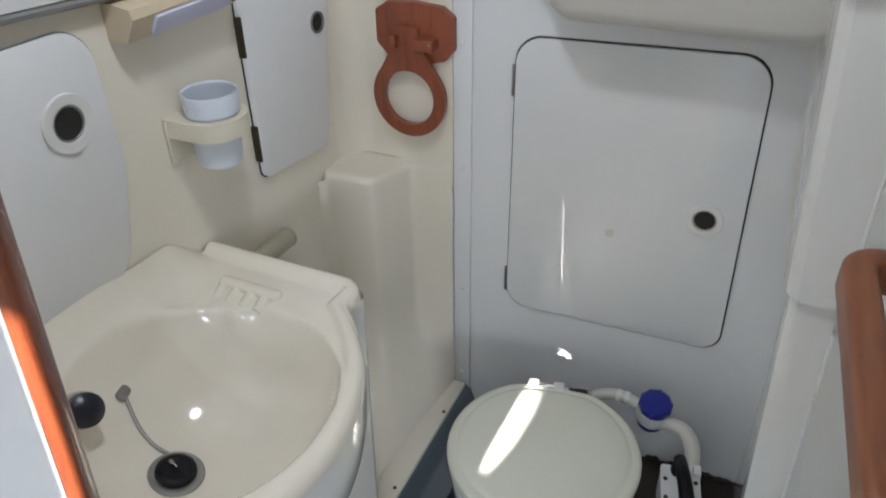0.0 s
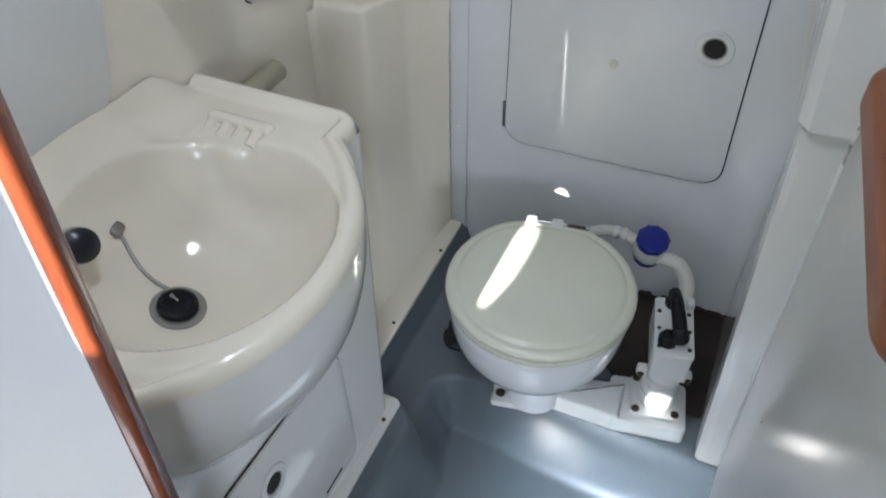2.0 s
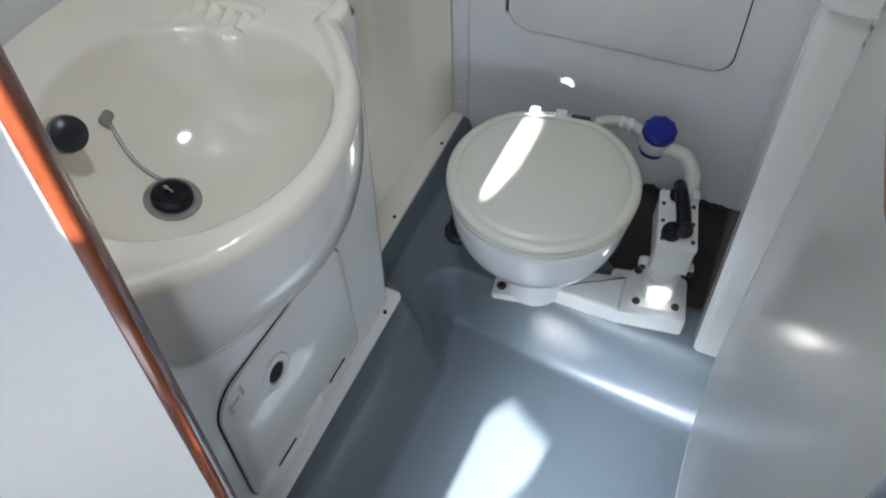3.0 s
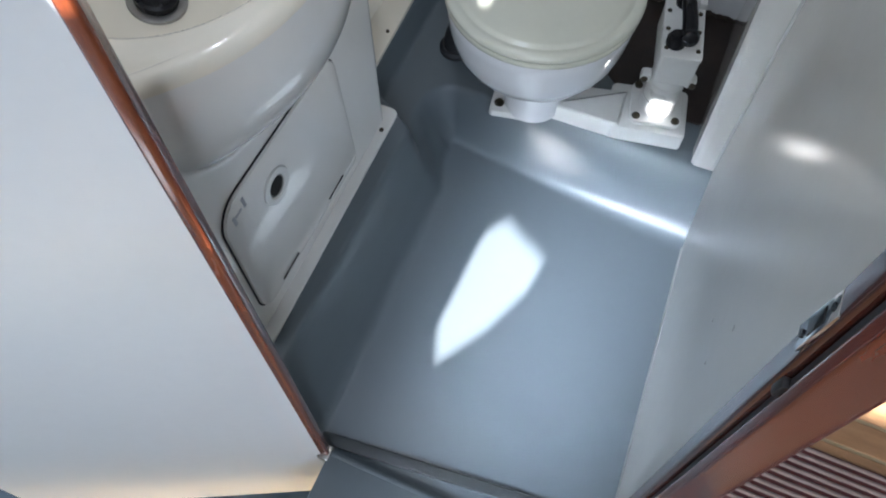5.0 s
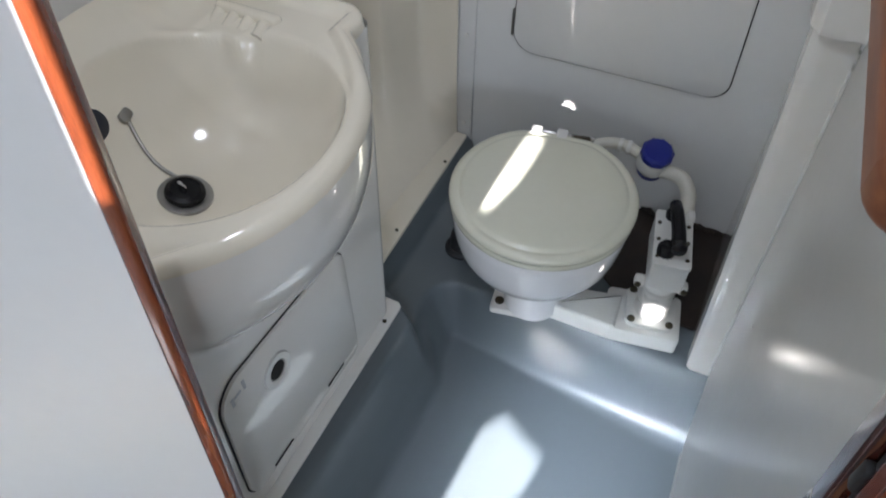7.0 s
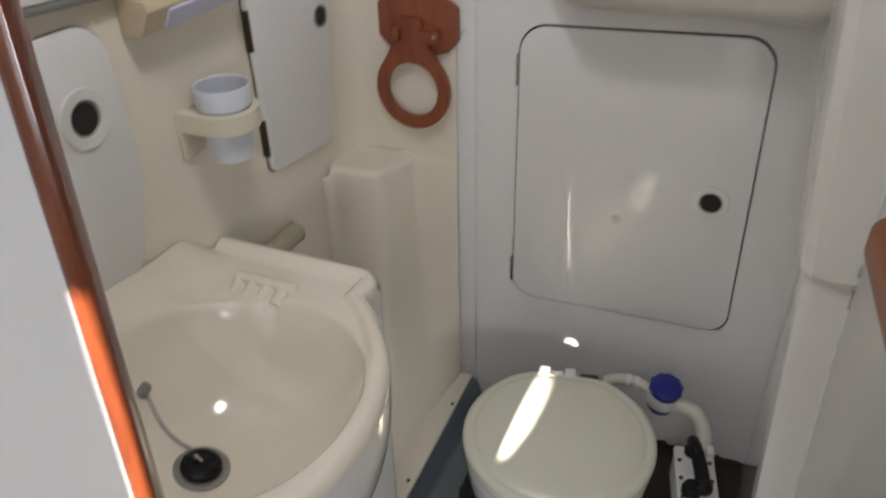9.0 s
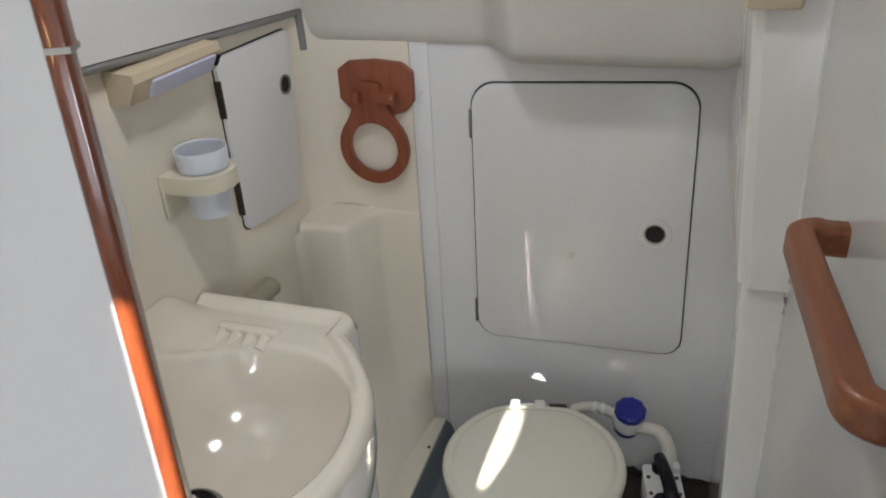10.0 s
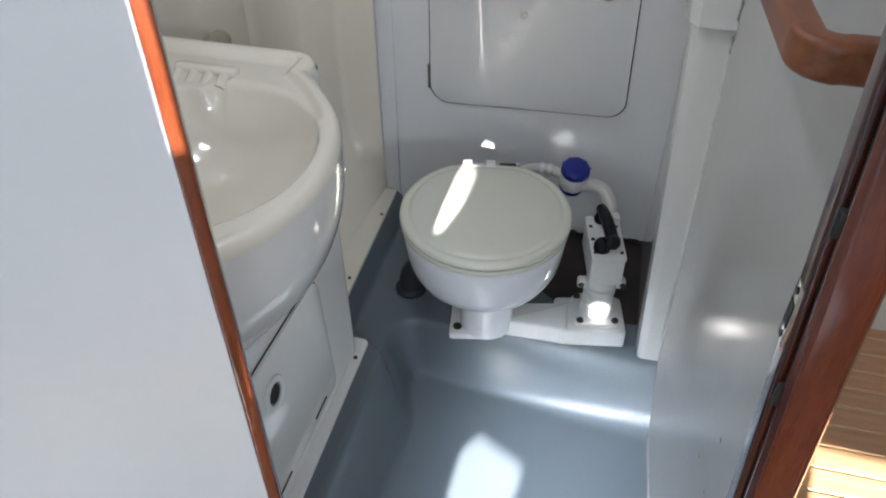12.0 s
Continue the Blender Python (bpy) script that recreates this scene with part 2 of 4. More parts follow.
def wall_with_holes(outer, holes, depth, m):
    bm = bmesh.new()
    edges = []
    for loop in (outer, *holes):
        vs = [bm.verts.new((x, y, 0)) for x, y in loop]
        edges += [bm.edges.new((vs[i], vs[(i + 1) % len(vs)])) for i in range(len(vs))]
    bmesh.ops.triangle_fill(bm, use_beauty=True, use_dissolve=False, edges=edges, normal=(0, 0, 1))
    res = bmesh.ops.extrude_face_region(bm, geom=bm.faces[:])
    bmesh.ops.translate(bm, verts=[v for v in res["geom"] if isinstance(v, bmesh.types.BMVert)], vec=(0, 0, depth))
    bm.transform(m)
    return bm


def join(*bms):
    out = bmesh.new()
    for b in bms:
        me = bpy.data.meshes.new("t")
        b.to_mesh(me)
        b.free()
        out.from_mesh(me)
        bpy.data.meshes.remove(me)
    return out


def ease(t):
    t = min(1.0, max(0.0, t))
    return t * t * (3 - 2 * t)


def frame_of(origin, ax, ay):
    """A matrix whose x and y run along ax and ay."""
    x = Vector(ax).normalized()
    z = x.cross(Vector(ay)).normalized()
    y = z.cross(x)
    m = Matrix((x, y, z)).transposed().to_4x4()
    m.translation = origin
    return m


BACK = frame_of((0, 0, 0), (1, 0, 0), (0, 0, 1))        # x right, y up, out of the back wall to the room
LEFT = frame_of((-0.255, 0, 0), (0, 1, 0), (0, 0, 1))   # x along the wall, y up, out to the room

# ---- floor: moulded grey tray ----


def ramp(t, r):
    """From 0 to 1 at an even slope, with both bends rounded over r."""
    def area_under(q):
        return 0.0 if q < 0 else q * q / 2 if q < 1 else q - 0.5
    return (area_under(t + r) - area_under(t - r)) / (2 * r)


def tray_top(x, y):
    near = ease((-0.465 - y) / 0.10)
    edge = 0.022 + 0.128 * near
    top = 0.062 * (1 - ease((x - edge + 0.01) / 0.03))
    lip = -0.387 + 0.03 * (x - 0.17)
    left, bend = 0.122 + 0.028 * near, 0.055
    qx, qy = x - left, lip - y
    if qx < bend and qy < bend:
        far = bend - math.hypot(bend - qx, bend - qy)
        turn = math.atan2(bend - qy, bend - qx) / (math.pi / 2)
    else:
        far, turn = min(qx, qy), 0.0 if qx < qy else 1.0
    run = 0.044 * (1 - turn) + (0.026 + 0.125 * max(0.0, x - 0.17)) * turn
    inside = ramp(far / run, 0.32)
    return top * (1 - inside) - 0.14 * inside


def tray_surface(u, v):
    x, y = -0.03 + 0.79 * u, -1.13 + 1.142 * v
    return Vector((x, y, tray_top(x, y) + 0.022 * ease((-1.105 - y) / 0.02) * ease((x - 0.15) / 0.05)))


floor = solid("floor", sheet(tray_surface, 170, 250, (0, 0, -0.03)), TRAY, "glossy grey moulded shower tray with raised toilet platform", "floor", kind="structure", sharp=85)

# ---- walls ----
solid("wall_back", prism([(-0.30, -0.20), (0.70, -0.20), (0.70, 1.25), (-0.30, 1.25)], 0.03, BACK @ pose(0, 0, -0.03)), PANEL, "white painted panel wall behind the toilet", "wall", kind="structure")
solid("wall_left", rbox(-0.30, -0.255, -1.14, -0.003, -0.2, 1.25, 0), GEL, "ivory glossy moulded wall beside the washbasin", "wall", kind="structure")


def right_x(z, y=-0.3):
    return 0.697 + 0.05 * (-0.367 - y) - 0.006 * z


def right_wall(u, v):
    z, y = -0.2 + 2.0 * v, -1.022 + 0.992 * u
    return Vector((right_x(z, y), y, z))


solid("wall_right", sheet(right_wall, 8, 8, (0.02, 0, 0)), BULKHEAD, "glossy off-white bulkhead panel", "wall", kind="structure")

# batten that covers the joint of liner and back wall
seam = thing("trim", (0, 0, 0.5), "white joint batten with screw caps", "trim", kind="structure")
part("batten", rbox(-0.019, 0.020, -0.007, -0.0005, 0.012, 1.02, 0.003), PANEL, seam)
for z in (0.10, 0.34, 0.644, 0.90):
    part("screw_cap", lathe([(0.006, 0), (0.0055, 0.002), (0.003, 0.003), (0, 0.003)], BACK @ pose(0.0, z, 0.007), 14), PLASTIC, seam)

# moulded liner niche between basin and back wall
def niche(u, v):
    k = smooth_niche(u)
    z = 0.062 + 0.56 * min(1, v / 0.8)
    flare = max(0.0, 1 - (z - 0.06) / 0.26) ** 2.2
    foot = Vector((-0.035 + 0.02 * u, -0.5 + 0.494 * u))
    p = k.lerp(foot, flare)
    if v > 0.8 and u > 0.25:
        w = (v - 0.8) / 0.2
        a = min(1.0, w / 0.45) * math.pi / 2
        y_in = p.y + min(0.016, (-0.0075 - p.y)) * (1 - math.cos(a))
        p = Vector((p.x - 0.010 * (1 - math.cos(a)), y_in))
        z = 0.622 + 0.014 * math.sin(a)
        if w > 0.45:
            q = (w - 0.45) / 0.55
            p = p.lerp(Vector((p.x, -0.0075)), q)
            z += 0.006 * q
    return Vector((p.x, p.y, z))


NICHE = smooth_path([(-0.258, -0.50, 0), (-0.258, -0.30, 0), (-0.258, -0.17, 0), (-0.250, -0.138, 0), (-0.230, -0.125, 0), (-0.188, -0.122, 0), (-0.156, -0.119, 0), (-0.143, -0.108, 0), (-0.131, -0.072, 0), (-0.118, -0.034, 0), (-0.106, -0.018, 0), (-0.08, -0.0125, 0), (-0.05, -0.011, 0), (-0.02, -0.010, 0)], 8)


def smooth_niche(u):
    f = u * (len(NICHE) - 1)
    i = min(int(f), len(NICHE) - 2)
    return NICHE[i].lerp(NICHE[i + 1], f - i).to_2d()


solid("wall_liner", sheet(niche, 110, 60, (-0.002, 0.003, -0.004)), GEL, "ivory moulded liner with a rounded ledge", "wall", kind="structure", sharp=70)
solid("wall_liner_upper", prism(rounded([(-0.252, 0.60), (-0.019, 0.60), (-0.019, 1.03), (-0.252, 1.03)], 0.002), 0.008, BACK @ pose(0, 0, 0.001)), GEL, "ivory moulded wall behind the wooden ring", "wall", kind="structure")


def cove(u, v):
    a = u * math.pi / 2
    return Vector((-0.2552 + 0.062 * (1 - math.cos(a)), -0.0085 - 0.062 * (1 - math.sin(a)), 0.60 + 0.47 * v))


solid("wall_cove", sheet(cove, 12, 4), GEL, "ivory rounded corner of the moulded liner", "wall", kind="structure", sharp=80)
base = thing("baseboard", (0, -0.25, 0.07), "ivory moulded base flange with screws", "trim", kind="structure")
part("flange", prism(rounded([(-0.045, -0.52), (0.022, -0.52), (0.012, -0.01), (-0.03, -0.01)], 0.004), 0.010, pose(0, 0, 0.060), 0.003), GEL, base)
for y in (-0.121, -0.36):
    part("screw", lathe([(0.004, 0), (0.0035, 0.002), (0, 0.002)], pose(0.006, y, 0.070), 12), BRONZE, base)

# ---- headliner over the walls ----


def upper_back(u, v):
    x = -0.27 + 0.93 * u
    b = ease((x - 0.125) / 0.105)
    z0 = 0.997 - 0.022 * b + 0.03 * ease((x - 0.56) / 0.07)
    out = 0.02 + 0.12 * b
    a = min(1.0, v / 0.3)
    y = -out * math.sin(a * math.pi / 2)
    z = z0 + (0.045) * (1 - math.cos(a * math.pi / 2))
    if v > 0.3:
        w = (v - 0.3) / 0.7
        z += 0.72 * w
        y -= 0.14 * w
    return Vector((x, y, z))


solid("ceiling_back_panel", sheet(upper_back, 60, 24, (0, 0.02, 0.02)), LINER, "off-white moulded headliner bulging over the locker", "headliner", kind="structure", sharp=60)


def upper_left(u, v):
    y = -1.14 + 1.14 * u
    z = 1.128 - 0.062 * u + 0.70 * v
    return Vector((-0.232 + 0.10 * v, y, z))


solid("ceiling_side_panel", sheet(upper_left, 20, 8, (-0.03, 0, 0)), LAMINATE, "white coachroof side lining", "headliner", kind="structure")
strip = thing("gutter_strip", (-0.245, -0.4, 1.08), "grey rubber strip under the headliner", "trim strip")
part("strip", tube(smooth_path([(-0.240, -1.12, 1.124), (-0.240, -0.6, 1.092), (-0.240, -0.03, 1.060)], 6), 0.0075, 10), GREY_RUBBER, strip)
part("strip_end", tube([Vector((-0.240, -0.03, 1.064)), Vector((-0.240, -0.028, 1.03)), Vector((-0.240, -0.026, 0.985))], 0.0085, 10), GREY_RUBBER, strip)
CEIL = [(-1.8, -2.6), (2.3, -2.6), (2.3, 0.1), (-1.8, 0.1)]
# Unseen lids, added to block the sun above the two lamp openings.
solid("sun_lid", rbox(0.30, 0.86, -2.23, -1.67, 1.772, 1.79, 0.004), LINER, "unseen lid that keeps sun out of the doorway lamp opening", "hatch", kind="structure")
solid("sun_lid_small", rbox(-0.01, 0.35, -0.90, -0.54, 1.772, 1.79, 0.004), LINER, "unseen lid that keeps sun out of the basin lamp opening", "hatch", kind="structure")
solid("ceiling", wall_with_holes(CEIL, [rect(0.52, 0.52, 0.05, 0.58, -1.95), rect(0.32, 0.32, 0.04, 0.17, -0.72)], 0.03, pose(0, 0, 1.74)), LINER, "unseen off-white cabin ceiling with two lamp openings", "ceiling", kind="structure")

# ---- pillar and right side ----
pillar = thing("pillar", (0.67, -0.3, 0), "off-white moulded corner pillar with a ledge", "pillar", kind="structure")


def pillar_low(u, v):
    z = -0.01 + 0.72 * v
    lean = z / 0.71
    front = -0.37 + 0.07 * lean
    pts = [Vector((0.645, 0.0)), Vector((0.648 - 0.028 * lean, front + 0.03)), Vector((0.652 - 0.028 * lean, front + 0.004)), Vector((0.66 - 0.026 * lean, front)), Vector((right_x(z, front) + 0.008, front + 0.002)), Vector((right_x(z) + 0.02, 0.0))]
    f = u * (len(pts) - 1)
    i = min(int(f), len(pts) - 2)
    p = pts[i].lerp(pts[i + 1], f - i)
    return Vector((p.x, p.y, z))


def pillar_high(u, v):
    z = 0.707 + 0.505 * v
    lean = (z - 0.71) / 0.4
    front = -0.312 + 0.04 * lean
    pts = [Vector((0.60 - 0.03 * lean, 0.0)), Vector((0.612 - 0.028 * lean, front + 0.06)), Vector((0.618 - 0.028 * lean, front + 0.02)), Vector((0.632 - 0.028 * lean, front)), Vector((right_x(z, front) + 0.008, front + 0.002)), Vector((right_x(z) + 0.03, 0.0))]
    f = u * (len(pts) - 1)
    i = min(int(f), len(pts) - 2)
    p = pts[i].lerp(pts[i + 1], f - i)
    return Vector((p.x, p.y, z))


def closed(f, nu, nv):
    bm = sheet(f, nu, nv)
    bmesh.ops.holes_fill(bm, edges=[e for e in bm.edges if e.is_boundary])
    return bm


part("lower_body", closed(pillar_low, 20, 10), GEL_WHITE, pillar, sharp=50)
part("upper_body", closed(pillar_high, 20, 8), GEL_WHITE, pillar, sharp=50)


def seal_point(z):
    y = -0.37 + 0.07 * z / 0.71 if z < 0.71 else -0.312 + 0.04 * (z - 0.71) / 0.4
    return Vector((right_x(z, y) - 0.0005, y + 0.0005, z))


part("sealant", tube([seal_point(0.005 + 0.03 * i) for i in range(40)], 0.0034, 8), PLASTIC, pillar)

# ---- saloon round the doorway ----
SALOON_Z = -0.20
AFT = -2.4


def to_aft(x, y, z):
    """Where the sun's ray to a place crosses the added mask wall."""
    s = (AFT - y) / SUN_WAY.y
    return (x + SUN_WAY.x * s, z + SUN_WAY.z * s)


# Holes for an unseen mask, shaped so the sun draws its patches.
LOW_OPENING = [to_aft(x, y, -0.14) for x, y in ((0.340, -0.873), (0.404, -0.772), (0.448, -0.665), (0.455, -0.585), (0.384, -0.548), (0.356, -0.527), (0.328, -0.565), (0.303, -0.640), (0.299, -0.735), (0.312, -0.800))]
SIDE_OPENING = [to_aft(x, y, SALOON_Z) for x, y in ((1.02, -0.62), (1.34, -0.62), (1.36, -0.36), (1.07, -0.34))]
SLOT = [(0.154, 1.164), (0.168, 1.164), (0.182, 1.196), (0.184, 1.234), (0.178, 1.258), (0.166, 1.266), (0.163, 1.281), (0.153, 1.281), (0.152, 1.262), (0.152, 1.235), (0.153, 1.200)]
LEAN = Vector((-0.055, 0.075, 1.0))
EDGE = Vector((0.190, -1.066, 0.6))
ALONG = Vector((-0.89, -0.45, 0.0))
THICK = Vector((-0.45, 0.89, 0.0))


def on_edge(z):
    return EDGE + LEAN * (z - 0.6)


def edge_ray(z, a):
    """Where the ray that lights the door's wooden edge crosses the added mask wall."""
    p = on_edge(z) + ALONG * a - THICK * 0.0145
    return to_aft(p.x, p.y, p.z)


EDGE_SLOTS = [[edge_ray(z0, 0.0022), edge_ray(z0, 0.0085), edge_ray(z1, 0.0085), edge_ray(z1, 0.0022)] for z0, z1 in ((0.885, 1.068), (1.122, 1.145))]
COLLAR_HOLE = rect(0.030, 0.045, 0.010, 0.486, 0.972)
DIM_OPENING = rounded([(0.258, 0.40), (0.80, 0.40), (0.80, 0.735), (0.258, 0.735)], 0.02)
SIDE_DIM_OPENING = rounded([(0.86, 0.40), (1.40, 0.40), (1.40, 0.86), (0.86, 0.86)], 0.02)
# Sheet out of view, added to dim the sun around its cut holes.
solid("washboard", wall_with_holes([(0.226, 0.385), (1.42, 0.385), (1.42, 0.88), (0.226, 0.88)], [LOW_OPENING, SIDE_OPENING], 0.004, frame_of((0, AFT - 0.022, 0), (1, 0, 0), (0, 0, 1))), SUN_DIMMER, "unseen dimming sheet with holes that shape the sun", "washboard", kind="structure")
# Mask wall out of view, added to shape the sunlight.
solid("sun_mask_wall", wall_with_holes([(-1.8, -0.3), (2.3, -0.3), (2.3, 1.78), (-1.8, 1.78)], [DIM_OPENING, SIDE_DIM_OPENING, COLLAR_HOLE, SLOT, *EDGE_SLOTS], 0.015, frame_of((0, AFT - 0.015, 0), (1, 0, 0), (0, 0, 1))), LINER, "unseen off-white mask wall with holes that shape the sun", "wall", kind="structure")
# Unseen walls and a low slab, added to keep outside light out.
solid("light_stop_side", rbox(2.25, 2.3, AFT, 0.1, -0.3, 1.78, 0), LINER, "unseen off-white wall that closes out light", "wall", kind="structure")
solid("light_stop_port", rbox(-1.8, -1.75, AFT, -1.14, -0.3, 1.78, 0), LINER, "unseen off-white wall that closes out light", "wall", kind="structure")
solid("light_stop_end", rbox(0.80, 2.3, 0.05, 0.1, -0.3, 1.78, 0), LINER, "unseen off-white end wall that closes out light", "wall", kind="structure")
solid("light_stop_floor", rbox(-1.8, 0.235, AFT, 0.1, -0.46, -0.42, 0), TRAY, "unseen grey slab that stops light below the door", "floor", kind="structure")
solid("saloon_subfloor", rbox(0.235, 2.3, AFT, 0.1, SALOON_Z - 0.06, SALOON_Z - 0.003, 0), CAULK, "pale seams between teak floor planks", "floor", kind="structure")
planks = thing("saloon_floor", (1.3, -1.2, SALOON_Z), "varnished teak plank floor with pale seams", "floor", kind="structure")
plank_mesh = None
for i in range(40):
    y = AFT + 0.03 + i * 0.062
    if plank_mesh is None:
        ob = part("plank", rbox(0.735, 2.24, -1.2 - 0.0275, -1.2 + 0.0275, SALOON_Z - 0.015, SALOON_Z, 0.0012, 1), PLANK, planks)
        plank_mesh = ob.data
    else:
        ob = new("plank", plank_mesh)
        ob.parent = planks
    ob.location = (0, y + 1.2, 0)
solid("saloon_floor_sheet", rbox(0.235, 0.73, AFT, -1.30, SALOON_Z - 0.0029, SALOON_Z, 0), PLANK, "varnished teak floor sheet at the doorway", "floor", kind="structure")
solid("door_sill", rbox(0.235, 0.78, -1.265, -1.128, -0.20, -0.117, 0.004), TRAY, "grey moulded door sill", "sill", kind="structure")
# Dark grey strip between tray and sill.
solid("sill_strip", prism(rounded([(0.205, -1.115), (0.735, -1.055), (0.735, -1.035), (0.205, -1.092)], 0.004), 0.010, pose(0, 0, -0.142), 0.003), SEAL_GREY, "dark grey strip across the doorway", "gasket", kind="structure")

# ---- doorway: open leaf and jamb ----
door = thing("door_1", on_edge(-0.15), "open white laminate door with varnished wooden edge", "door", kind="structure")


def leaf_outline(z0, z1, a0, a1, t0, t1):
    """A slab of the leaf between heights, distances from its free edge and depths."""
    bm = bmesh.new()
    v = [bm.verts.new(on_edge(z) + ALONG * a + THICK * (t - 0.031)) for z in (z0, z1) for a, t in ((a0, t0), (a1, t0), (a1, t1), (a0, t1))]
    for q in ((0, 1, 2, 3), (7, 6, 5, 4), (0, 4, 5, 1), (1, 5, 6, 2), (2, 6, 7, 3), (3, 7, 4, 0)):
        bm.faces.new([v[i] for i in q])
    return bm


part("leaf", leaf_outline(-0.36, 1.72, 0.0112, 0.62, 0.0195, 0.0345), LAMINATE, door)


def lipping(z0, z1, push):
    bm = leaf_outline(z0, z1, -0.004 - push, 0.0112, 0.0165, 0.0355)
    up = [e for e in bm.edges if abs((e.verts[0].co - e.verts[1].co).normalized().dot(LEAN.normalized())) > 0.99]
    bmesh.ops.bevel(bm, geom=up, offset=0.0042, segments=4, affect="EDGES", profile=0.5)
    bmesh.ops.subdivide_edges(bm, edges=[e for e in bm.edges if (e.verts[0].co - e.verts[1].co).length > 0.3], cuts=12)
    return bm


part("edge_lipping", lipping(-0.11, 1.225, 0.0), WOOD, door, "varnished mahogany edge lipping")
part("edge_lipping", lipping(1.228, 1.72, 0.002), WOOD, door, "varnished mahogany edge lipping")
part("joint_plate", leaf_outline(1.2245, 1.2285, -0.006, 0.0100, 0.016, 0.0360), STEEL, door)
part("hinge", rbox(on_edge(-0.13).x - 0.012, on_edge(-0.13).x + 0.010, on_edge(-0.13).y - 0.02, on_edge(-0.13).y + 0.006, -0.142, -0.112, 0.002), STEEL, door)
solid("wall_doorway", sheet(lambda u, v: on_edge(-0.2 + 1.95 * v) + THICK * 0.02 + Vector((-0.09 - 0.6 * u, 0.0, 0)), 1, 1, (0, 0.018, 0)), LAMINATE, "white bulkhead beside the doorway", "wall", kind="structure")

jamb = thing("door_frame", (0.72, -1.06, -0.2), "dark varnished mahogany door jamb, worn along the edge", "door frame", kind="structure")


def jamb_x(z):
    return 0.724 - 0.051 * z


def post(section, r, z0=-0.2, z1=1.74):
    """A leaning moulding: its section runs from the inner edge of the jamb, across and along the wall."""
    bm = bmesh.new()
    o = rounded(section, r, 6)
    n = 14
    rings = []
    for k in range(n + 1):
        z = z0 + (z1 - z0) * k / n
        rings.append([bm.verts.new((jamb_x(z) + x, -1.03 + y, z)) for x, y in o])
    for a, b in zip(rings, rings[1:]):
        for i in range(len(o)):
            bm.faces.new((a[i], a[(i + 1) % len(o)], b[(i + 1) % len(o)], b[i]))
    bm.faces.new(rings[0])
    bm.faces.new(rings[-1])
    return bm


part("stop", post([(0.0, -0.014), (0.050, -0.014), (0.050, 0.012), (0.0, 0.012)], (0.006, 0.002, 0.002, 0.004)), WOOD_DARK, jamb)
# The groove's shade is put into this strip's dark colour.
part("rebate", post([(0.008, -0.0225), (0.044, -0.0225), (0.044, -0.0145), (0.008, -0.0145)], 0.002), GAP, jamb, "rebate strip with its shade in a dark colour")
part("post", post([(0.003, -0.023), (0.010, -0.036), (0.038, -0.048), (0.045, -0.036), (0.046, -0.023)], (0.004, 0.007, 0.005, 0.004, 0.002)), WOOD_JAMB, jamb, "worn reddish mahogany post")
SZ = 0.785
strike = part("strike_plate", rbox(jamb_x(SZ) - 0.0022, jamb_x(SZ) + 0.004, -1.041, -1.021, SZ - 0.032, SZ + 0.032, 0.001), CHROME, jamb, "chrome strike plate")
# Solid black pieces whose colour gives the shade in the plate's holes.
part("latch_hole_shade", rbox(jamb_x(SZ) - 0.0030, jamb_x(SZ) - 0.0020, -1.037, -1.025, SZ - 0.014, SZ + 0.012, 0.0004), BLACK, strike)
for dz in (-0.024, 0.024):
    part("screw_hole_shade", lathe([(0.0032, 0), (0.0032, 0.001), (0, 0.001)], frame_of((jamb_x(SZ) - 0.0021, -1.031, SZ + dz), (0, -1, 0), (0, 0, 1)), 12), BLACK, strike)
for z in (0.891, 0.706):
    part("bumper", rbox(jamb_x(z) + 0.002, jamb_x(z) + 0.012, -1.054, -1.0435, z - 0.012, z + 0.012, 0.003), RUBBER, jamb, "dark rubber bumper")
solid("wall_sealant", tube([Vector((right_x(-0.13, y) - 0.001, y, -0.1385)) for y in (-1.04, -0.9, -0.75, -0.6, -0.46)], 0.0022, 8), GREY_RUBBER, "grey sealant bead along the tray", "sealant", kind="structure")

# striped mat on the saloon floor
rug = thing("floor_mat", (1.2, -1.0, SALOON_Z), "burgundy and beige striped mat on the teak floor", "mat")
part("backing", rbox(0.80, 1.75, -1.55, -0.752, SALOON_Z + 0.0005, SALOON_Z + 0.004, 0.0015, 1), MAT_RED, rug)
weave = None
for i in range(52):
    if weave is None:
        first = part("stripe", rbox(0.803, 1.747, -0.7635, -0.7555, SALOON_Z + 0.003, SALOON_Z + 0.0085, 0.0025, 1), MAT_BEIGE, rug)
        weave = first.data
    else:
        ob = new("stripe", weave)
        ob.parent, ob.location = rug, (0, -0.0152 * i, 0)

# wall screws on the bulkhead
for y, z, big in ((-0.870, 0.401, 1.6), (-0.880, 0.299, 1), (-0.813, 0.285, 1), (-0.498, 0.328, 1)):
    solid("wall_screw", lathe([(0.0028 * big, 0), (0.0024 * big, 0.0012), (0, 0.0015)], frame_of((right_x(z, y) - 0.0003, y, z), (0, -1, 0), (0, 0, 1)), 12), STEEL, "small steel screw head in the bulkhead", "screw", "bulkhead screws")

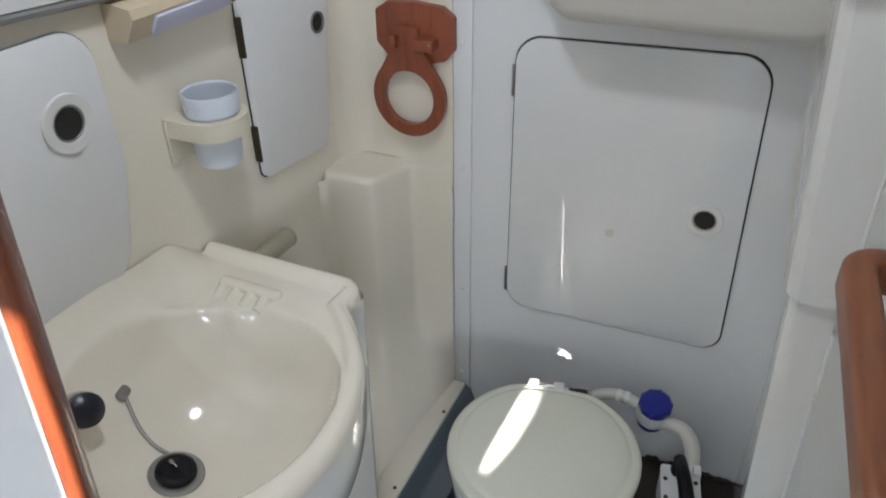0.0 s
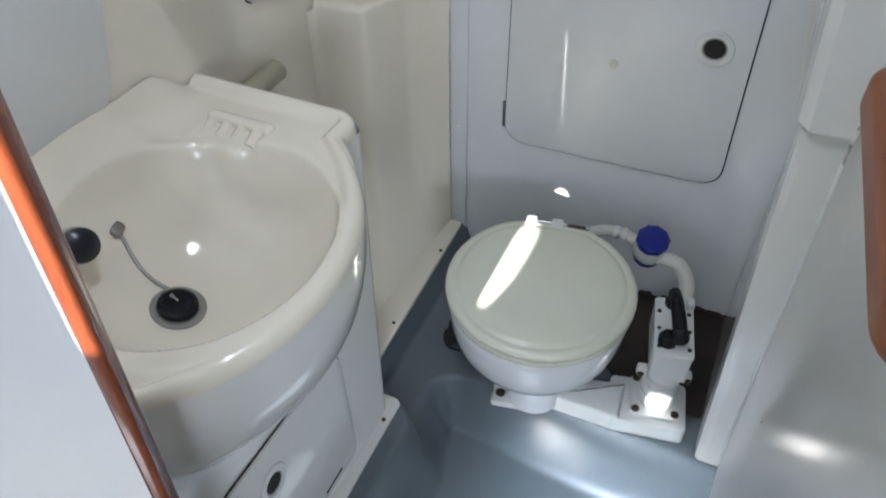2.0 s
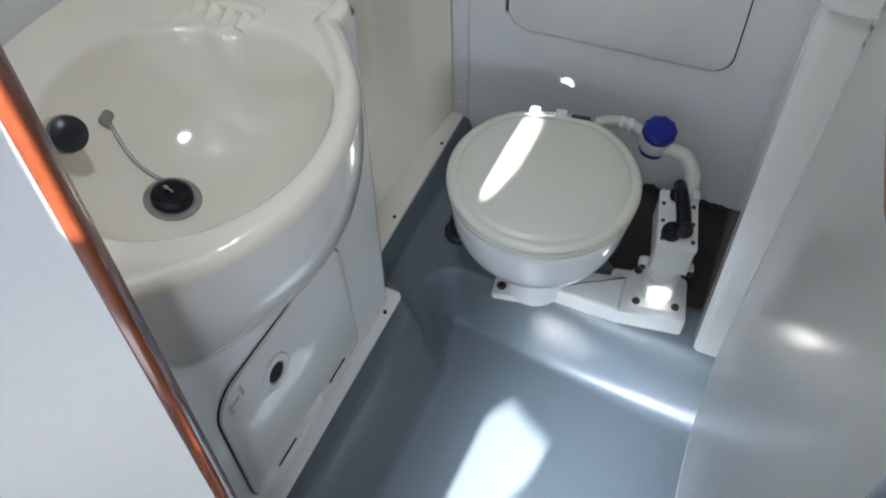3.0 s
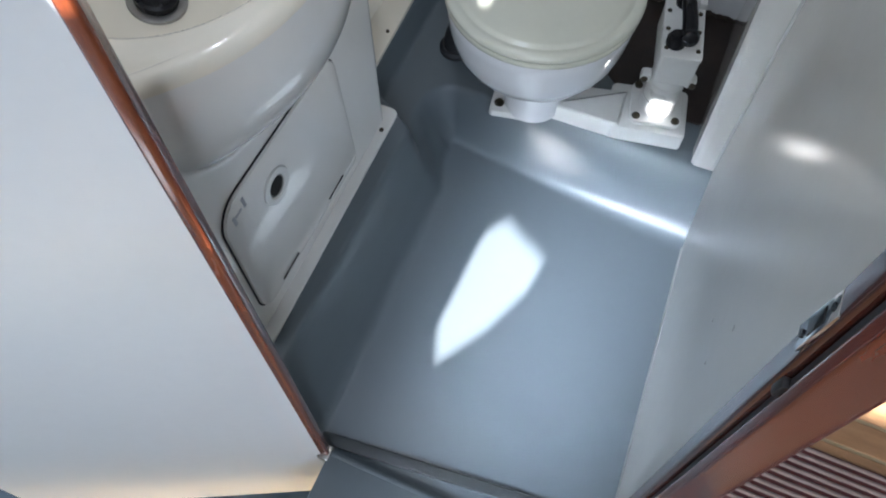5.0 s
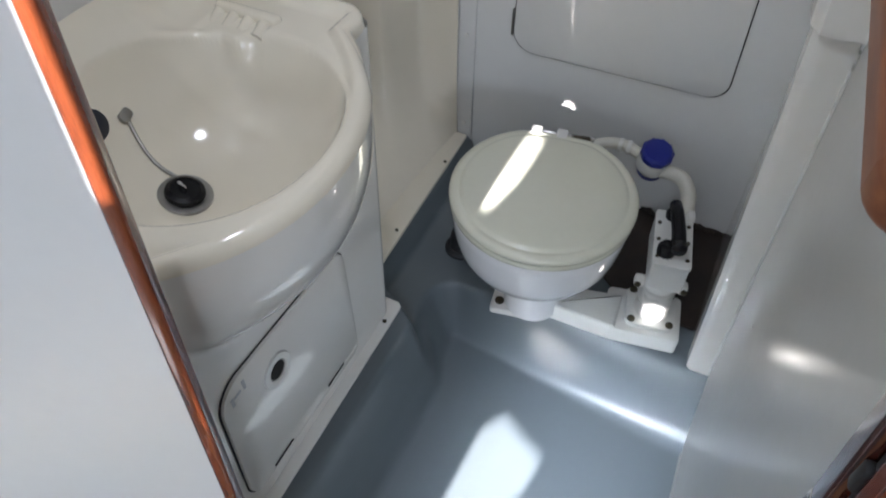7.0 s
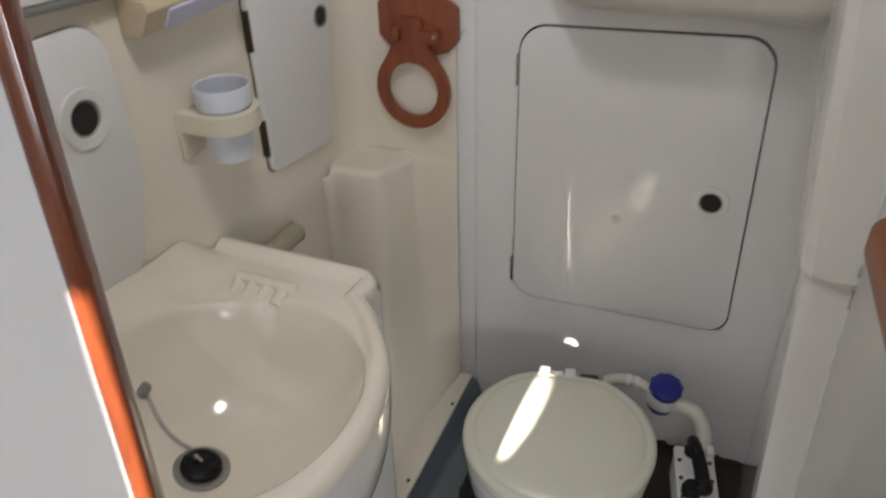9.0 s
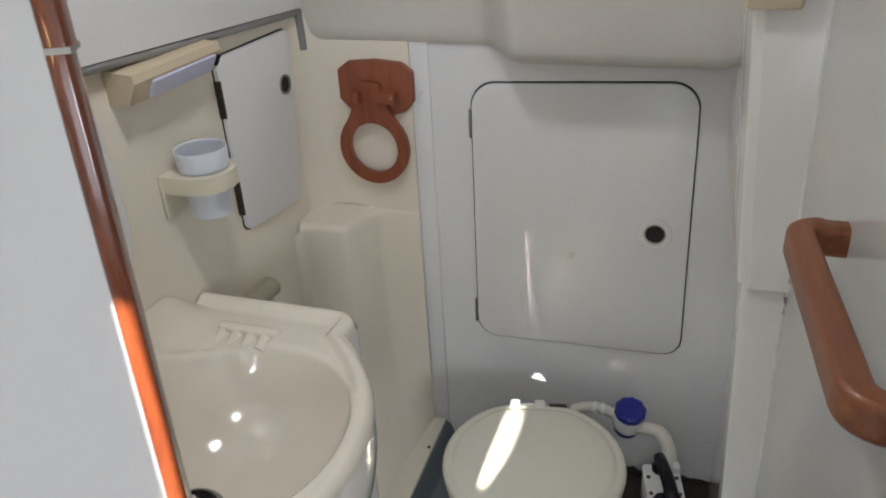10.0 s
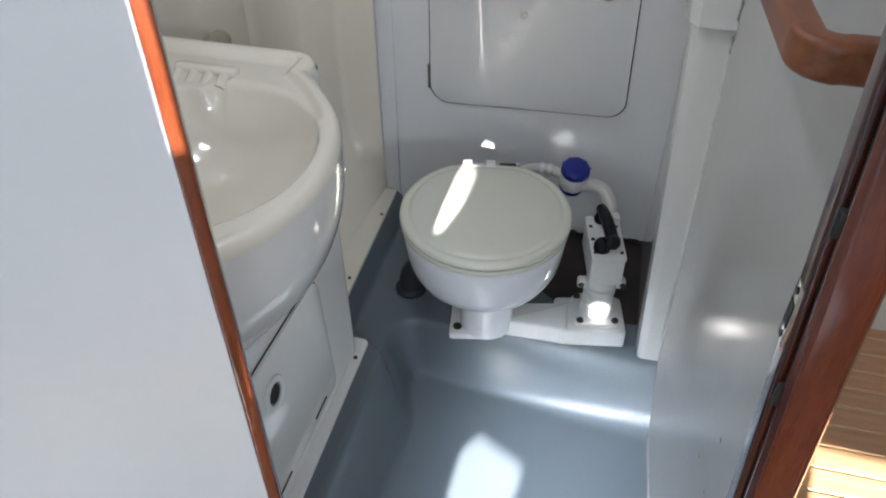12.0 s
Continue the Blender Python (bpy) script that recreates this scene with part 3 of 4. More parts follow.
# ---- locker doors ----


def ring_pull(parent, m, r_hole, r_ring, ring_mat=PLASTIC):
    ring = part("finger_ring", annulus(r_hole, r_ring, 0.004, m, 32, 0.3), ring_mat, parent, "round finger pull")
    # Closed disc; its dark colour is the shade inside the hole.
    part("finger_hole_shade", lathe([(r_hole * 1.02, -0.0005), (r_hole * 1.02, 0.0012), (0, 0.0012)], m, 28), HOLE_SHADE, ring, "dark disc for the shade in the finger hole")
    part("inner_lip", annulus(r_hole * 0.86, r_hole * 1.0, 0.0022, m, 28, 0.3), STEEL, ring)


locker = thing("locker_door", (0.32, 0, 0.63), "white locker door with dark seal and finger hole", "locker door")
O = rounded([(0.105, 0.337), (0.547, 0.352), (0.533, 0.938), (0.105, 0.922)], (0.045, 0.04, 0.05, 0.05))
part("seal", prism(grow(O, 0.0035), 0.0015, BACK @ pose(0, 0, 0.0002)), GAP, locker, "thin dark seal")
panel = part("panel", prism(O, 0.005, BACK @ pose(0, 0, 0.0012), 0.002), PANEL, locker)
ring_pull(locker, BACK @ pose(0.476, 0.634, 0.0062), 0.021, 0.033)
part("plug_cap", lathe([(0.009, 0), (0.0085, 0.0015), (0, 0.002)], BACK @ pose(0.31, 0.566, 0.006), 20), HOSE, locker, "small cream screw plug")
for z in (0.40, 0.84):
    part("hinge", rbox(0.0985, 0.1035, -0.006, -0.001, z - 0.03, z + 0.03, 0.001), STEEL, locker)

cab = thing("wall_cabinet_door", (-0.255, -0.2, 0.87), "white wall cabinet door with bronze hinges", "cabinet door")
O = rounded([(-0.312, 0.712), (-0.105, 0.690), (-0.062, 1.035), (-0.318, 1.035)], (0.018, 0.02, 0.02, 0.02))
part("seal", prism(grow(O, 0.003), 0.002, LEFT @ pose(0, 0, 0.0002)), GAP, cab, "thin dark seal")
part("panel", prism(O, 0.009, LEFT @ pose(0, 0, 0.0016), 0.003), LAMINATE, cab)
ring_pull(cab, LEFT @ pose(-0.110, 0.936, 0.0107), 0.018, 0.0195, STEEL)
for z in (0.78, 0.965):
    part("hinge", rbox(-0.256, -0.243, -0.3205, -0.3145, z - 0.033, z + 0.033, 0.0015), BRONZE, cab, "tarnished bronze hinge")

mirror = thing("wall_locker_door", (-0.255, -0.75, 0.88), "white rounded wall locker door with finger hole", "locker door")
O = rounded([(-0.95, 0.70), (-0.632, 0.700), (-0.592, 0.86), (-0.600, 1.062), (-0.95, 1.062)], (0.05, 0.07, 0.1, 0.05, 0.05))
part("seal", prism(grow(O, 0.002), 0.0012, LEFT @ pose(0, 0, 0.0002)), GREY_RUBBER, mirror, "thin grey seal")
part("panel", prism(O, 0.004, LEFT @ pose(0, 0, 0.001), 0.002), LAMINATE, mirror)
ring_pull(mirror, LEFT @ pose(-0.662, 0.954, 0.005), 0.024, 0.039, PLASTIC)

# ---- vanity unit with moulded basin ----
BX, BY = -0.018, -0.772
TOP = 0.667


def end_y(z):
    return -0.552 + 0.14 * z


def face_x(y, z):
    flat = 0.094 - 0.075 * z
    t = min(1.0, max(0.0, (0.64 - z) / 0.25))
    r = 0.192 * math.sqrt(max(0.0, 1 - t ** 2.6)) if t < 1 else 0.0
    d = r * r - ((y - BY) * 0.78) ** 2
    ball = BX + math.sqrt(d) if d > 0 else -1
    k = 0.075
    h = max(k - abs(flat - ball), 0.0) / k
    return max(flat, ball) + h * h * k * 0.25


def vanity_face(u, v):
    z = 0.062 + 0.586 * v
    if u < 0.12:
        w = u / 0.12
        y = end_y(z)
        x = -0.255 + (face_x(y, z) - 0.022 + 0.255) * w
        return Vector((x, y, z))
    if u < 0.2:
        w = (u - 0.12) / 0.08 * math.pi / 2
        y = end_y(z)
        return Vector((face_x(y - 0.022, z) - 0.022 + 0.022 * math.sin(w), y - 0.022 + 0.022 * math.cos(w), z))
    y = end_y(z) - 0.022 + (-1.10 - end_y(z) + 0.022) * (u - 0.2) / 0.8
    return Vector((face_x(y, z), y, z))


vanity = thing("vanity_unit", (0, -0.78, 0.06), "ivory moulded washbasin unit with rounded basin front", "vanity unit")
part("body", sheet(vanity_face, 170, 70), GEL_WHITE, vanity, sharp=70)


def bowl_r(a):
    return 0.185 - 0.017 * math.cos(a) + 0.017 * math.sin(a) - 0.007 * math.cos(2 * a) - 0.0045 * math.sin(2 * a)


def top_z(x, y):
    a = math.atan2(y - BY, x - BX)
    d = math.hypot(x - BX, y - BY) / bowl_r(a)
    d += 0.085 * math.exp(-((a - 2.02) / 0.075) ** 2) * ease((d - 0.88) / 0.12)
    deck = TOP - 0.014
    fiddle = ease((y + 0.492) / 0.02)                       # raised far lip
    front = ease((x - face_x(y, 0.64) + 0.042) / 0.02)       # raised front lip
    wall = (max(0.0, -0.172 - x) / 0.080) ** 3 * 0.060 * ease((-0.47 - y) / 0.10)                 # coving to the wall
    z = deck + 0.014 * max(fiddle, front, ease((-0.60 - y) / 0.06) * ease((1.35 - d) / 0.2)) + wall
    if d < 1.12:
        rim = 1 - ease((d - 0.99) / 0.06)
        cup = 0.142 * (1 - min(1.0, d) ** 2.6) ** 0.8 if d < 1 else 0.0
        z -= 0.004 * rim + cup
    dish = ease((0.034 - abs(y + 0.566 - 0.12 * (x + 0.13))) / 0.012) * ease((0.052 - abs(x + 0.122)) / 0.012)
    return z - 0.004 * dish


def vanity_top(u, v):
    # v from the far lip to the doorway, u from the wall to the front
    y = end_y(TOP) - 0.010 - 0.655 * v
    far = ease((0.012 - v * 0.655) / 0.012)
    xf = face_x(min(y, end_y(0.64) - 0.001), 0.645)
    cut = max(0.0, 1 - v * 0.655 / 0.022)
    xf -= 0.022 * (1 - math.sqrt(max(0.0, 1 - cut * cut)))
    if u < 0.93:
        w = u / 0.93
        x = -0.252 + (xf - 0.016 + 0.252) * w
        return Vector((x, y, top_z(x, y)))
    w = (u - 0.93) / 0.07 * math.pi / 2
    x = xf - 0.016 + 0.016 * math.sin(w)
    z0 = top_z(xf - 0.016, y)
    return Vector((x, y, z0 + (0.645 - z0) * (1 - math.cos(w))))


part("basin_top", sheet(vanity_top, 150, 170), GEL, vanity, "ivory glossy basin top", sharp=80)
LY = end_y(TOP) - 0.010
LX = face_x(-0.49, 0.64)
lip_path = [(-0.25, LY, TOP - 0.011), (-0.1, LY, TOP - 0.011), (LX - 0.050, LY, TOP - 0.011), (LX - 0.026, LY - 0.005, TOP - 0.0112)]
lip_path += [(face_x(LY - d, 0.645) - 0.0135, LY - d, TOP - 0.0118 - 0.02 * d) for d in (0.022, 0.05, 0.08, 0.11, 0.14)]
part("far_lip", tube(smooth_path(lip_path, 8), lambda w: 0.0118 - 0.005 * ease((w - 0.75) / 0.25), 14), GEL, vanity)
dish = part("soap_dish", rbox(-0.178, -0.066, -0.544, -0.524, TOP - 0.024, TOP - 0.005, 0.008, 4), GEL, vanity)
for i in range(4):
    x = -0.168 + 0.026 * i
    part("soap_rib", tube(smooth_path([(x, -0.536, TOP - 0.0190), (x + 0.003, -0.556, TOP - 0.0235), (x + 0.003, -0.568, TOP - 0.0270)], 6), 0.0105, 12), GEL, dish)
part("foot_flange", prism(rounded([(0.06, -1.12), (0.112, -1.12), (0.108, -0.525), (0.06, -0.525)], (0.002, 0.002, 0.014, 0.01)), 0.008, pose(0, 0, 0.0605), 0.003), GEL_WHITE, vanity)
part("flange_screw", lathe([(0.0045, 0), (0.004, 0.002), (0, 0.002)], pose(0.096, -0.579, 0.0685), 12), BRONZE, vanity)

# drain, plug, chain and tap knob in the basin
PLUG = Vector((-0.072, -0.790, 0.0))
PLUG.z = top_z(PLUG.x, PLUG.y)
SX = (top_z(PLUG.x + 0.02, PLUG.y) - top_z(PLUG.x - 0.02, PLUG.y)) / 0.04
SY = (top_z(PLUG.x, PLUG.y + 0.02) - top_z(PLUG.x, PLUG.y - 0.02)) / 0.04
tilt = frame_of((0, 0, 0.002), (1, 0, SX), (0, 1, SY))
drain = thing("basin_drain", PLUG, "steel basin drain with black plug", "drain")
part("flange", annulus(0.017, 0.037, 0.004, Matrix.Translation(PLUG + Vector((0, 0, 0.001))) @ tilt, 32), STEEL, drain)
part("plug", lathe([(0.026, 0.0), (0.0275, 0.004), (0.026, 0.009), (0.021, 0.0115), (0.019, 0.0095), (0.006, 0.0095), (0, 0.0095)], Matrix.Translation(PLUG + Vector((0, 0, 0.004))) @ tilt, 28), BLACK, drain, "black rubber plug")
part("plug_staple", tube(smooth_path([PLUG + Vector((-0.005, 0.0, 0.013)), PLUG + Vector((-0.004, 0, 0.022)), PLUG + Vector((0.004, 0, 0.022)), PLUG + Vector((0.005, 0, 0.013))], 5), 0.0013, 8), CHROME, drain)
ANCHOR = Vector((-0.180, -0.752, 0.0))
ANCHOR.z = top_z(ANCHOR.x, ANCHOR.y) + 0.004
chain = thing("plug_chain", ANCHOR, "steel ball chain for the basin plug", "chain")
part("anchor", prism(rect(0.016, 0.026, 0.007), 0.005, Matrix.Translation(ANCHOR - Vector((0.004, 0, 0))) @ pose(0, 0, 0, 0, 50, 20), 0.002), STEEL, chain)
cp = []
for i in range(42):
    w = i / 41
    p = ANCHOR.lerp(PLUG + Vector((-0.016, 0.010, 0)), w)
    p.y += 0.012 * (w - math.sin(w * math.pi))
    p.z = max(top_z(p.x, p.y) + 0.0026, 0)
    cp.append(p)
cp.append(PLUG + Vector((-0.012, 0.006, 0.017)))
cp.append(PLUG + Vector((-0.006, 0.003, 0.021)))
cp.append(PLUG + Vector((0, 0, 0.021)))
link = None
for a, b in zip(cp, cp[1:]):
    if link is None:
        bm = bmesh.new()
        bmesh.ops.create_icosphere(bm, subdivisions=1, radius=0.0031)
        bm.transform(Matrix.Translation(ANCHOR))
        first = part("link", bm, STEEL, chain)
        link = first.data
        first.location = a - ANCHOR
    else:
        ob = new("link", link)
        ob.parent, ob.location = chain, a - ANCHOR
KNOB = Vector((-0.170, -0.826, 0.640))
tap = thing("tap_knob", KNOB, "dark tap knob with chrome collar beside basin", "tap")
km = frame_of(KNOB, (0.2, 1, 0), (-0.6, 0, 1))
part("collar", lathe([(0.024, -0.012), (0.024, 0.008), (0.022, 0.011), (0, 0.011)], km, 28), CHROME, tap)
part("knob", lathe([(0.0225, 0.011), (0.0235, 0.018), (0.022, 0.028), (0.014, 0.034), (0, 0.036)], km, 28), material("navy_black_plastic", (0.012, 0.014, 0.024), 0.3, vary=0.1), tap)

# hatch in the vanity front
FR = Matrix(((0, -0.075 / 1.0028, 0.9972, 0.0942), (1, 0, 0, 0), (0, 0.9972, 0.0748, 0), (0, 0, 0, 1)))
hatch = thing("vanity_hatch", (0.08, -0.82, 0.24), "white access hatch with finger hole in the vanity front", "hatch")
O = rounded([(-0.992, 0.108), (-0.668, 0.098), (-0.652, 0.352), (-0.972, 0.370)], (0.03, 0.02, 0.028, 0.05))
part("seal", prism(grow(O, 0.003), 0.0015, FR @ pose(0, 0, 0.0004)), GAP, hatch, "thin dark seal")
part("panel", prism(O, 0.006, FR @ pose(0, 0, 0.0012), 0.003), GEL_WHITE, hatch)
ring_pull(hatch, FR @ pose(-0.8615, 0.293, 0.0072), 0.019, 0.031)
for y in (-0.746, -0.908):
    part("hinge_slot", rbox(0.0903, 0.0943, y - 0.026, y + 0.026, 0.1150, 0.1190, 0.001), BLACK, hatch)
for dy, dz, w, h in ((0, 0, 0.006, 0.018), (0.012, 0.004, 0.016, 0.005), (0.028, 0.008, 0.006, 0.020)):
    part("print_bar", prism(rect(w, h, 0.001, -0.952 + dy, 0.335 + dz), 0.0004, FR @ pose(0, 0, 0.0072)), PRINT, hatch, "faint unreadable print")

# ---- marine toilet ----
TM = pose(0.305, -0.335, 0, 0, 0, 12)
toilet = thing("marine_toilet", (0.305, -0.335, 0), "white marine toilet with yellowed closed lid", "toilet")


def oval(profile, m, seg=48, flat=0.0):
    """Rings of (radius, z, shift back); flat trims the back a little."""
    bm = bmesh.new()
    rings = []
    for r, z, dy in profile:
        ring = []
        for i in range(seg):
            a = 2 * math.pi * i / seg
            x, y = r * math.cos(a), r * math.sin(a)
            lim = r * (1 - flat)
            if y > lim:
                y = lim + (y - lim) * 0.35
            ring.append(bm.verts.new((x, y + dy, z)))
        rings.append(ring)
    for a, b in zip(rings, rings[1:]):
        for i in range(seg):
            bm.faces.new((a[i], a[(i + 1) % seg], b[(i + 1) % seg], b[i]))
    bm.faces.new(rings[0])
    bm.faces.new(rings[-1])
    bm.transform(m)
    return bm


part("bowl", oval([(0.050, 0.129, -0.012), (0.080, 0.130, -0.012), (0.106, 0.135, -0.010), (0.127, 0.145, -0.008), (0.144, 0.161, -0.005), (0.156, 0.184, -0.002), (0.163, 0.214, 0), (0.166, 0.246, 0), (0.166, 0.264, 0), (0.162, 0.270, 0)], TM), PORCELAIN, toilet, sharp=50)
part("seat", oval([(0.158, 0.270, 0), (0.166, 0.2705, 0), (0.1705, 0.274, 0), (0.1712, 0.280, 0), (0.1695, 0.2845, 0), (0.155, 0.285, 0)], TM, flat=0.08), SEAT, toilet, "yellowed plastic seat", sharp=50)
part("lid", oval([(0.160, 0.2855, 0), (0.1695, 0.286, 0), (0.1728, 0.291, 0), (0.1722, 0.297, 0), (0.168, 0.3015, 0), (0.160, 0.3030, 0), (0.1555, 0.3018, 0), (0.1535, 0.3022, 0), (0.150, 0.3052, 0), (0.144, 0.3068, 0), (0.11, 0.3085, 0), (0.06, 0.310, 0), (0.01, 0.3105, 0)], TM, flat=0.10), SEAT, toilet, "yellowed closed plastic lid", sharp=70)
BO = pose(0.264, -0.397, 0, 0, 0, 12)
PED = (0.064, 0.024)
part("pedestal", lathe([(0.058, 0.0), (0.058, 0.035), (0.0565, 0.072), (0.055, 0.080), (0.060, 0.085), (0.068, 0.089), (0.068, 0.099), (0.060, 0.103), (0.056, 0.110), (0.058, 0.120)], BO @ pose(PED[0], PED[1], 0.012), 40), PORCELAIN, toilet)
foot = rounded([(-0.018, -0.022), (0.10, -0.022), (0.12, 0.03), (0.11, 0.075), (-0.012, 0.075)], (0.008, 0.05, 0.03, 0.03, 0.008))
part("foot_plate", prism(foot, 0.016, BO, 0.003), PLASTIC, toilet)
part("channel", prism(rounded([(0.10, -0.005), (0.20, -0.024), (0.235, -0.03), (0.245, 0.055), (0.10, 0.05)], 0.004), 0.044, BO, 0.006, 3), PLASTIC, toilet)


def bolt(bm_at, parent, r=0.0075):
    b = part("bolt", lathe([(r * 1.35, 0), (r * 1.35, 0.0015), (r, 0.002), (r, 0.005), (r * 0.6, 0.006), (0, 0.006)], bm_at, 10), BRONZE, parent)
    return b


bolt(BO @ pose(0, 0, 0.016), toilet)
bolt(BO @ pose(0.105, 0.060, 0.016), toilet)
for a in (-60, 10, 80, 150, 220):
    bolt(BO @ pose(PED[0] + 0.06 * math.cos(radians(a - 60)), PED[1] + 0.06 * math.sin(radians(a - 60)), 0.111), toilet, 0.0055)


def placed(bm, m):
    bm.transform(m)
    return bm


for x in (-0.038, 0.012):
    part("hinge_post", placed(rbox(x - 0.011, x + 0.011, 0.146, 0.174, 0.262, 0.304, 0.004), TM), PLASTIC, toilet)
part("hinge_rod", tube([TM @ Vector((-0.04, 0.163, 0.297)), TM @ Vector((0.075, 0.163, 0.297))], 0.005, 10), CHROME, toilet)
part("hinge_bracket", placed(rbox(0.030, 0.068, 0.150, 0.166, 0.286, 0.302, 0.003), TM), BRONZE, toilet, "dark corroded hinge bracket")

# hand pump beside the bowl
pump = thing("toilet_pump", BO @ Vector((0.30, 0.03, 0)), "white hand pump with black lever on toilet base", "pump")
part("base", prism(rounded([(0.205, -0.012), (0.222, -0.03), (0.360, -0.034), (0.362, 0.078), (0.215, 0.075)], (0.01, 0.008, 0.008, 0.012, 0.01)), 0.040, BO, 0.004), PLASTIC, pump)
bolt(BO @ pose(0.231, -0.012, 0.020), pump, 0.008)
part("bolt_ear", lathe([(0.016, 0.0), (0.016, 0.018), (0.014, 0.020), (0, 0.020)], BO @ pose(0.231, -0.012, 0), 20), PLASTIC, pump)
flange = part("flange", prism(rect(0.098, 0.098, 0.018, 0.300, 0.030), 0.010, BO @ pose(0, 0, 0.041), 0.003), PLASTIC, pump)
for sx in (-1, 1):
    for sy in (-1, 1):
        bolt(BO @ pose(0.300 + 0.037 * sx, 0.030 + 0.037 * sy, 0.051), flange, 0.006)
part("collar", lathe([(0.033, 0.050), (0.035, 0.056), (0.033, 0.075), (0.032, 0.110), (0.034, 0.114), (0.034, 0.128), (0.031, 0.132), (0.031, 0.165)], BO @ pose(0.300, 0.028, 0), 32), PLASTIC, pump)
part("collar_band", annulus(0.0325, 0.0345, 0.003, BO @ pose(0.300, 0.028, 0.083), 32), PLASTIC, pump)
for sx in (-1, 1):
    ear = part("clamp_ear", placed(rbox(0.300 + sx * 0.040 - 0.010, 0.300 + sx * 0.040 + 0.010, 0.010, 0.030, 0.128, 0.150, 0.005), BO), PLASTIC, pump)
    bolt(BO @ pose(0.300 + sx * 0.043, 0.010, 0.139, 90, 0, 0), ear, 0.005)
part("housing", placed(rbox(0.267, 0.334, -0.013, 0.122, 0.158, 0.226, 0.006, 3), BO), PLASTIC, pump)
cover = part("cover_plate", prism(rect(0.070, 0.140, 0.008, 0.3005, 0.054), 0.007, BO @ pose(0, 0, 0.2265), 0.002), PLASTIC, pump)
for x, y in ((0.274, 0.004), (0.327, 0.004), (0.274, 0.046), (0.327, 0.046), (0.274, 0.088), (0.327, 0.088)):
    part("screw", lathe([(0.0042, 0), (0.004, 0.0015), (0, 0.002)], BO @ pose(x, y, 0.2335), 12), BRONZE, cover)
lever = part("lever", tube(smooth_path([BO @ Vector(p) for p in ((0.296, 0.112, 0.262), (0.298, 0.085, 0.268), (0.303, 0.045, 0.264), (0.306, 0.012, 0.256))], 6), lambda w: 0.0115 + 0.0022 * w, 16), BLACK, pump, "black lever grip")
part("lever_end", lathe([(0.0145, -0.006), (0.016, 0.0), (0.014, 0.008), (0.006, 0.012), (0, 0.012)], BO @ pose(0.3065, 0.012, 0.256, 80, 0, 0), 20), BLACK, lever)
part("lever_pivot", lathe([(0.017, 0.233), (0.017, 0.246), (0.013, 0.254), (0, 0.256)], BO @ pose(0.288, 0.016, 0), 20), BLACK, pump)
part("pivot_cap", lathe([(0.015, 0), (0.016, 0.008), (0.010, 0.022), (0, 0.024)], BO @ pose(0.298, 0.108, 0.234), 18), BLACK, pump)
part("back_lug", placed(rbox(0.322, 0.336, 0.100, 0.122, 0.226, 0.246, 0.003), BO), PLASTIC, pump)

# vented valve and hoses
VALVE = Vector((0.460, -0.120, 0.256))
vm = Matrix.Translation(VALVE) @ pose(0, 0, 0, 14, 6, 0)
valve = thing("anti_siphon_valve", VALVE, "white valve with blue caps on the hose", "valve")
part("body", lathe([(0.012, -0.030), (0.024, -0.027), (0.0315, -0.014), (0.033, 0.0), (0.0325, 0.014), (0.031, 0.022)], vm, 32), PLASTIC, valve)
part("cap", lathe([(0.0305, 0.018), (0.0315, 0.022), (0.031, 0.033), (0.026, 0.039), (0.010, 0.041), (0, 0.041)], vm, 32), BLUE, valve, "blue plastic cap")
for i in range(10):
    a = 2 * math.pi * i / 10
    part("grip_rib", placed(rbox(-0.003, 0.003, 0.028, 0.0325, 0.021, 0.034, 0.0012), vm @ pose(0, 0, 0, 0, 0, math.degrees(a))), BLUE, valve)
part("bottom_cap", lathe([(0.0, -0.042), (0.020, -0.041), (0.026, -0.034), (0.027, -0.024), (0.020, -0.020)], vm, 28), BLUE, valve, "blue plastic cap")
hose = thing("toilet_hose", (0.5, -0.13, 0.2), "white flexible hose behind the toilet pump", "hose")
part("hose", tube(smooth_path([BO @ Vector((0.300, 0.115, 0.195)), Vector((0.550, -0.205, 0.212)), Vector((0.546, -0.168, 0.236)), Vector((0.526, -0.144, 0.252)), Vector((0.498, -0.134, 0.252)), Vector((0.478, -0.130, 0.246))], 10), 0.0145, 18), HOSE, hose)
part("hose_clip", placed(annulus(0.014, 0.0175, 0.010, Matrix()), frame_of((0.5505, -0.198, 0.216), (1, 0, 0), (0, 0.3, 1)) @ pose(0, 0, 0, 90, 0, 0)), BLACK, hose)
feed = thing("toilet_hose", (0.38, -0.13, 0.25), "white flexible hose between valve and bowl", "hose")
part("hose", tube(smooth_path([(0.436, -0.118, 0.258), (0.400, -0.108, 0.262), (0.360, -0.112, 0.258), (0.325, -0.135, 0.245), (0.310, -0.170, 0.225)], 10), 0.0115, 16), HOSE, feed)
for x in (0.385, 0.402):
    part("hose_clip", placed(annulus(0.0115, 0.0145, 0.008, Matrix()), frame_of((x, -0.109, 0.261), (0, 1, 0), (0, 0, 1))), PLASTIC, feed)
inlet = thing("seacock_hose", (0.128, -0.290, 0), "black rubber hose stub on the grey platform", "hose")
part("collar", lathe([(0.036, 0.0), (0.036, 0.008), (0.031, 0.014), (0, 0.014)], pose(0.128, -0.290, 0.001), 24), RUBBER, inlet)
part("hose", tube(smooth_path([(0.128, -0.290, 0.01), (0.131, -0.286, 0.045), (0.150, -0.275, 0.072), (0.185, -0.262, 0.082)], 8), 0.027, 18), RUBBER, inlet)
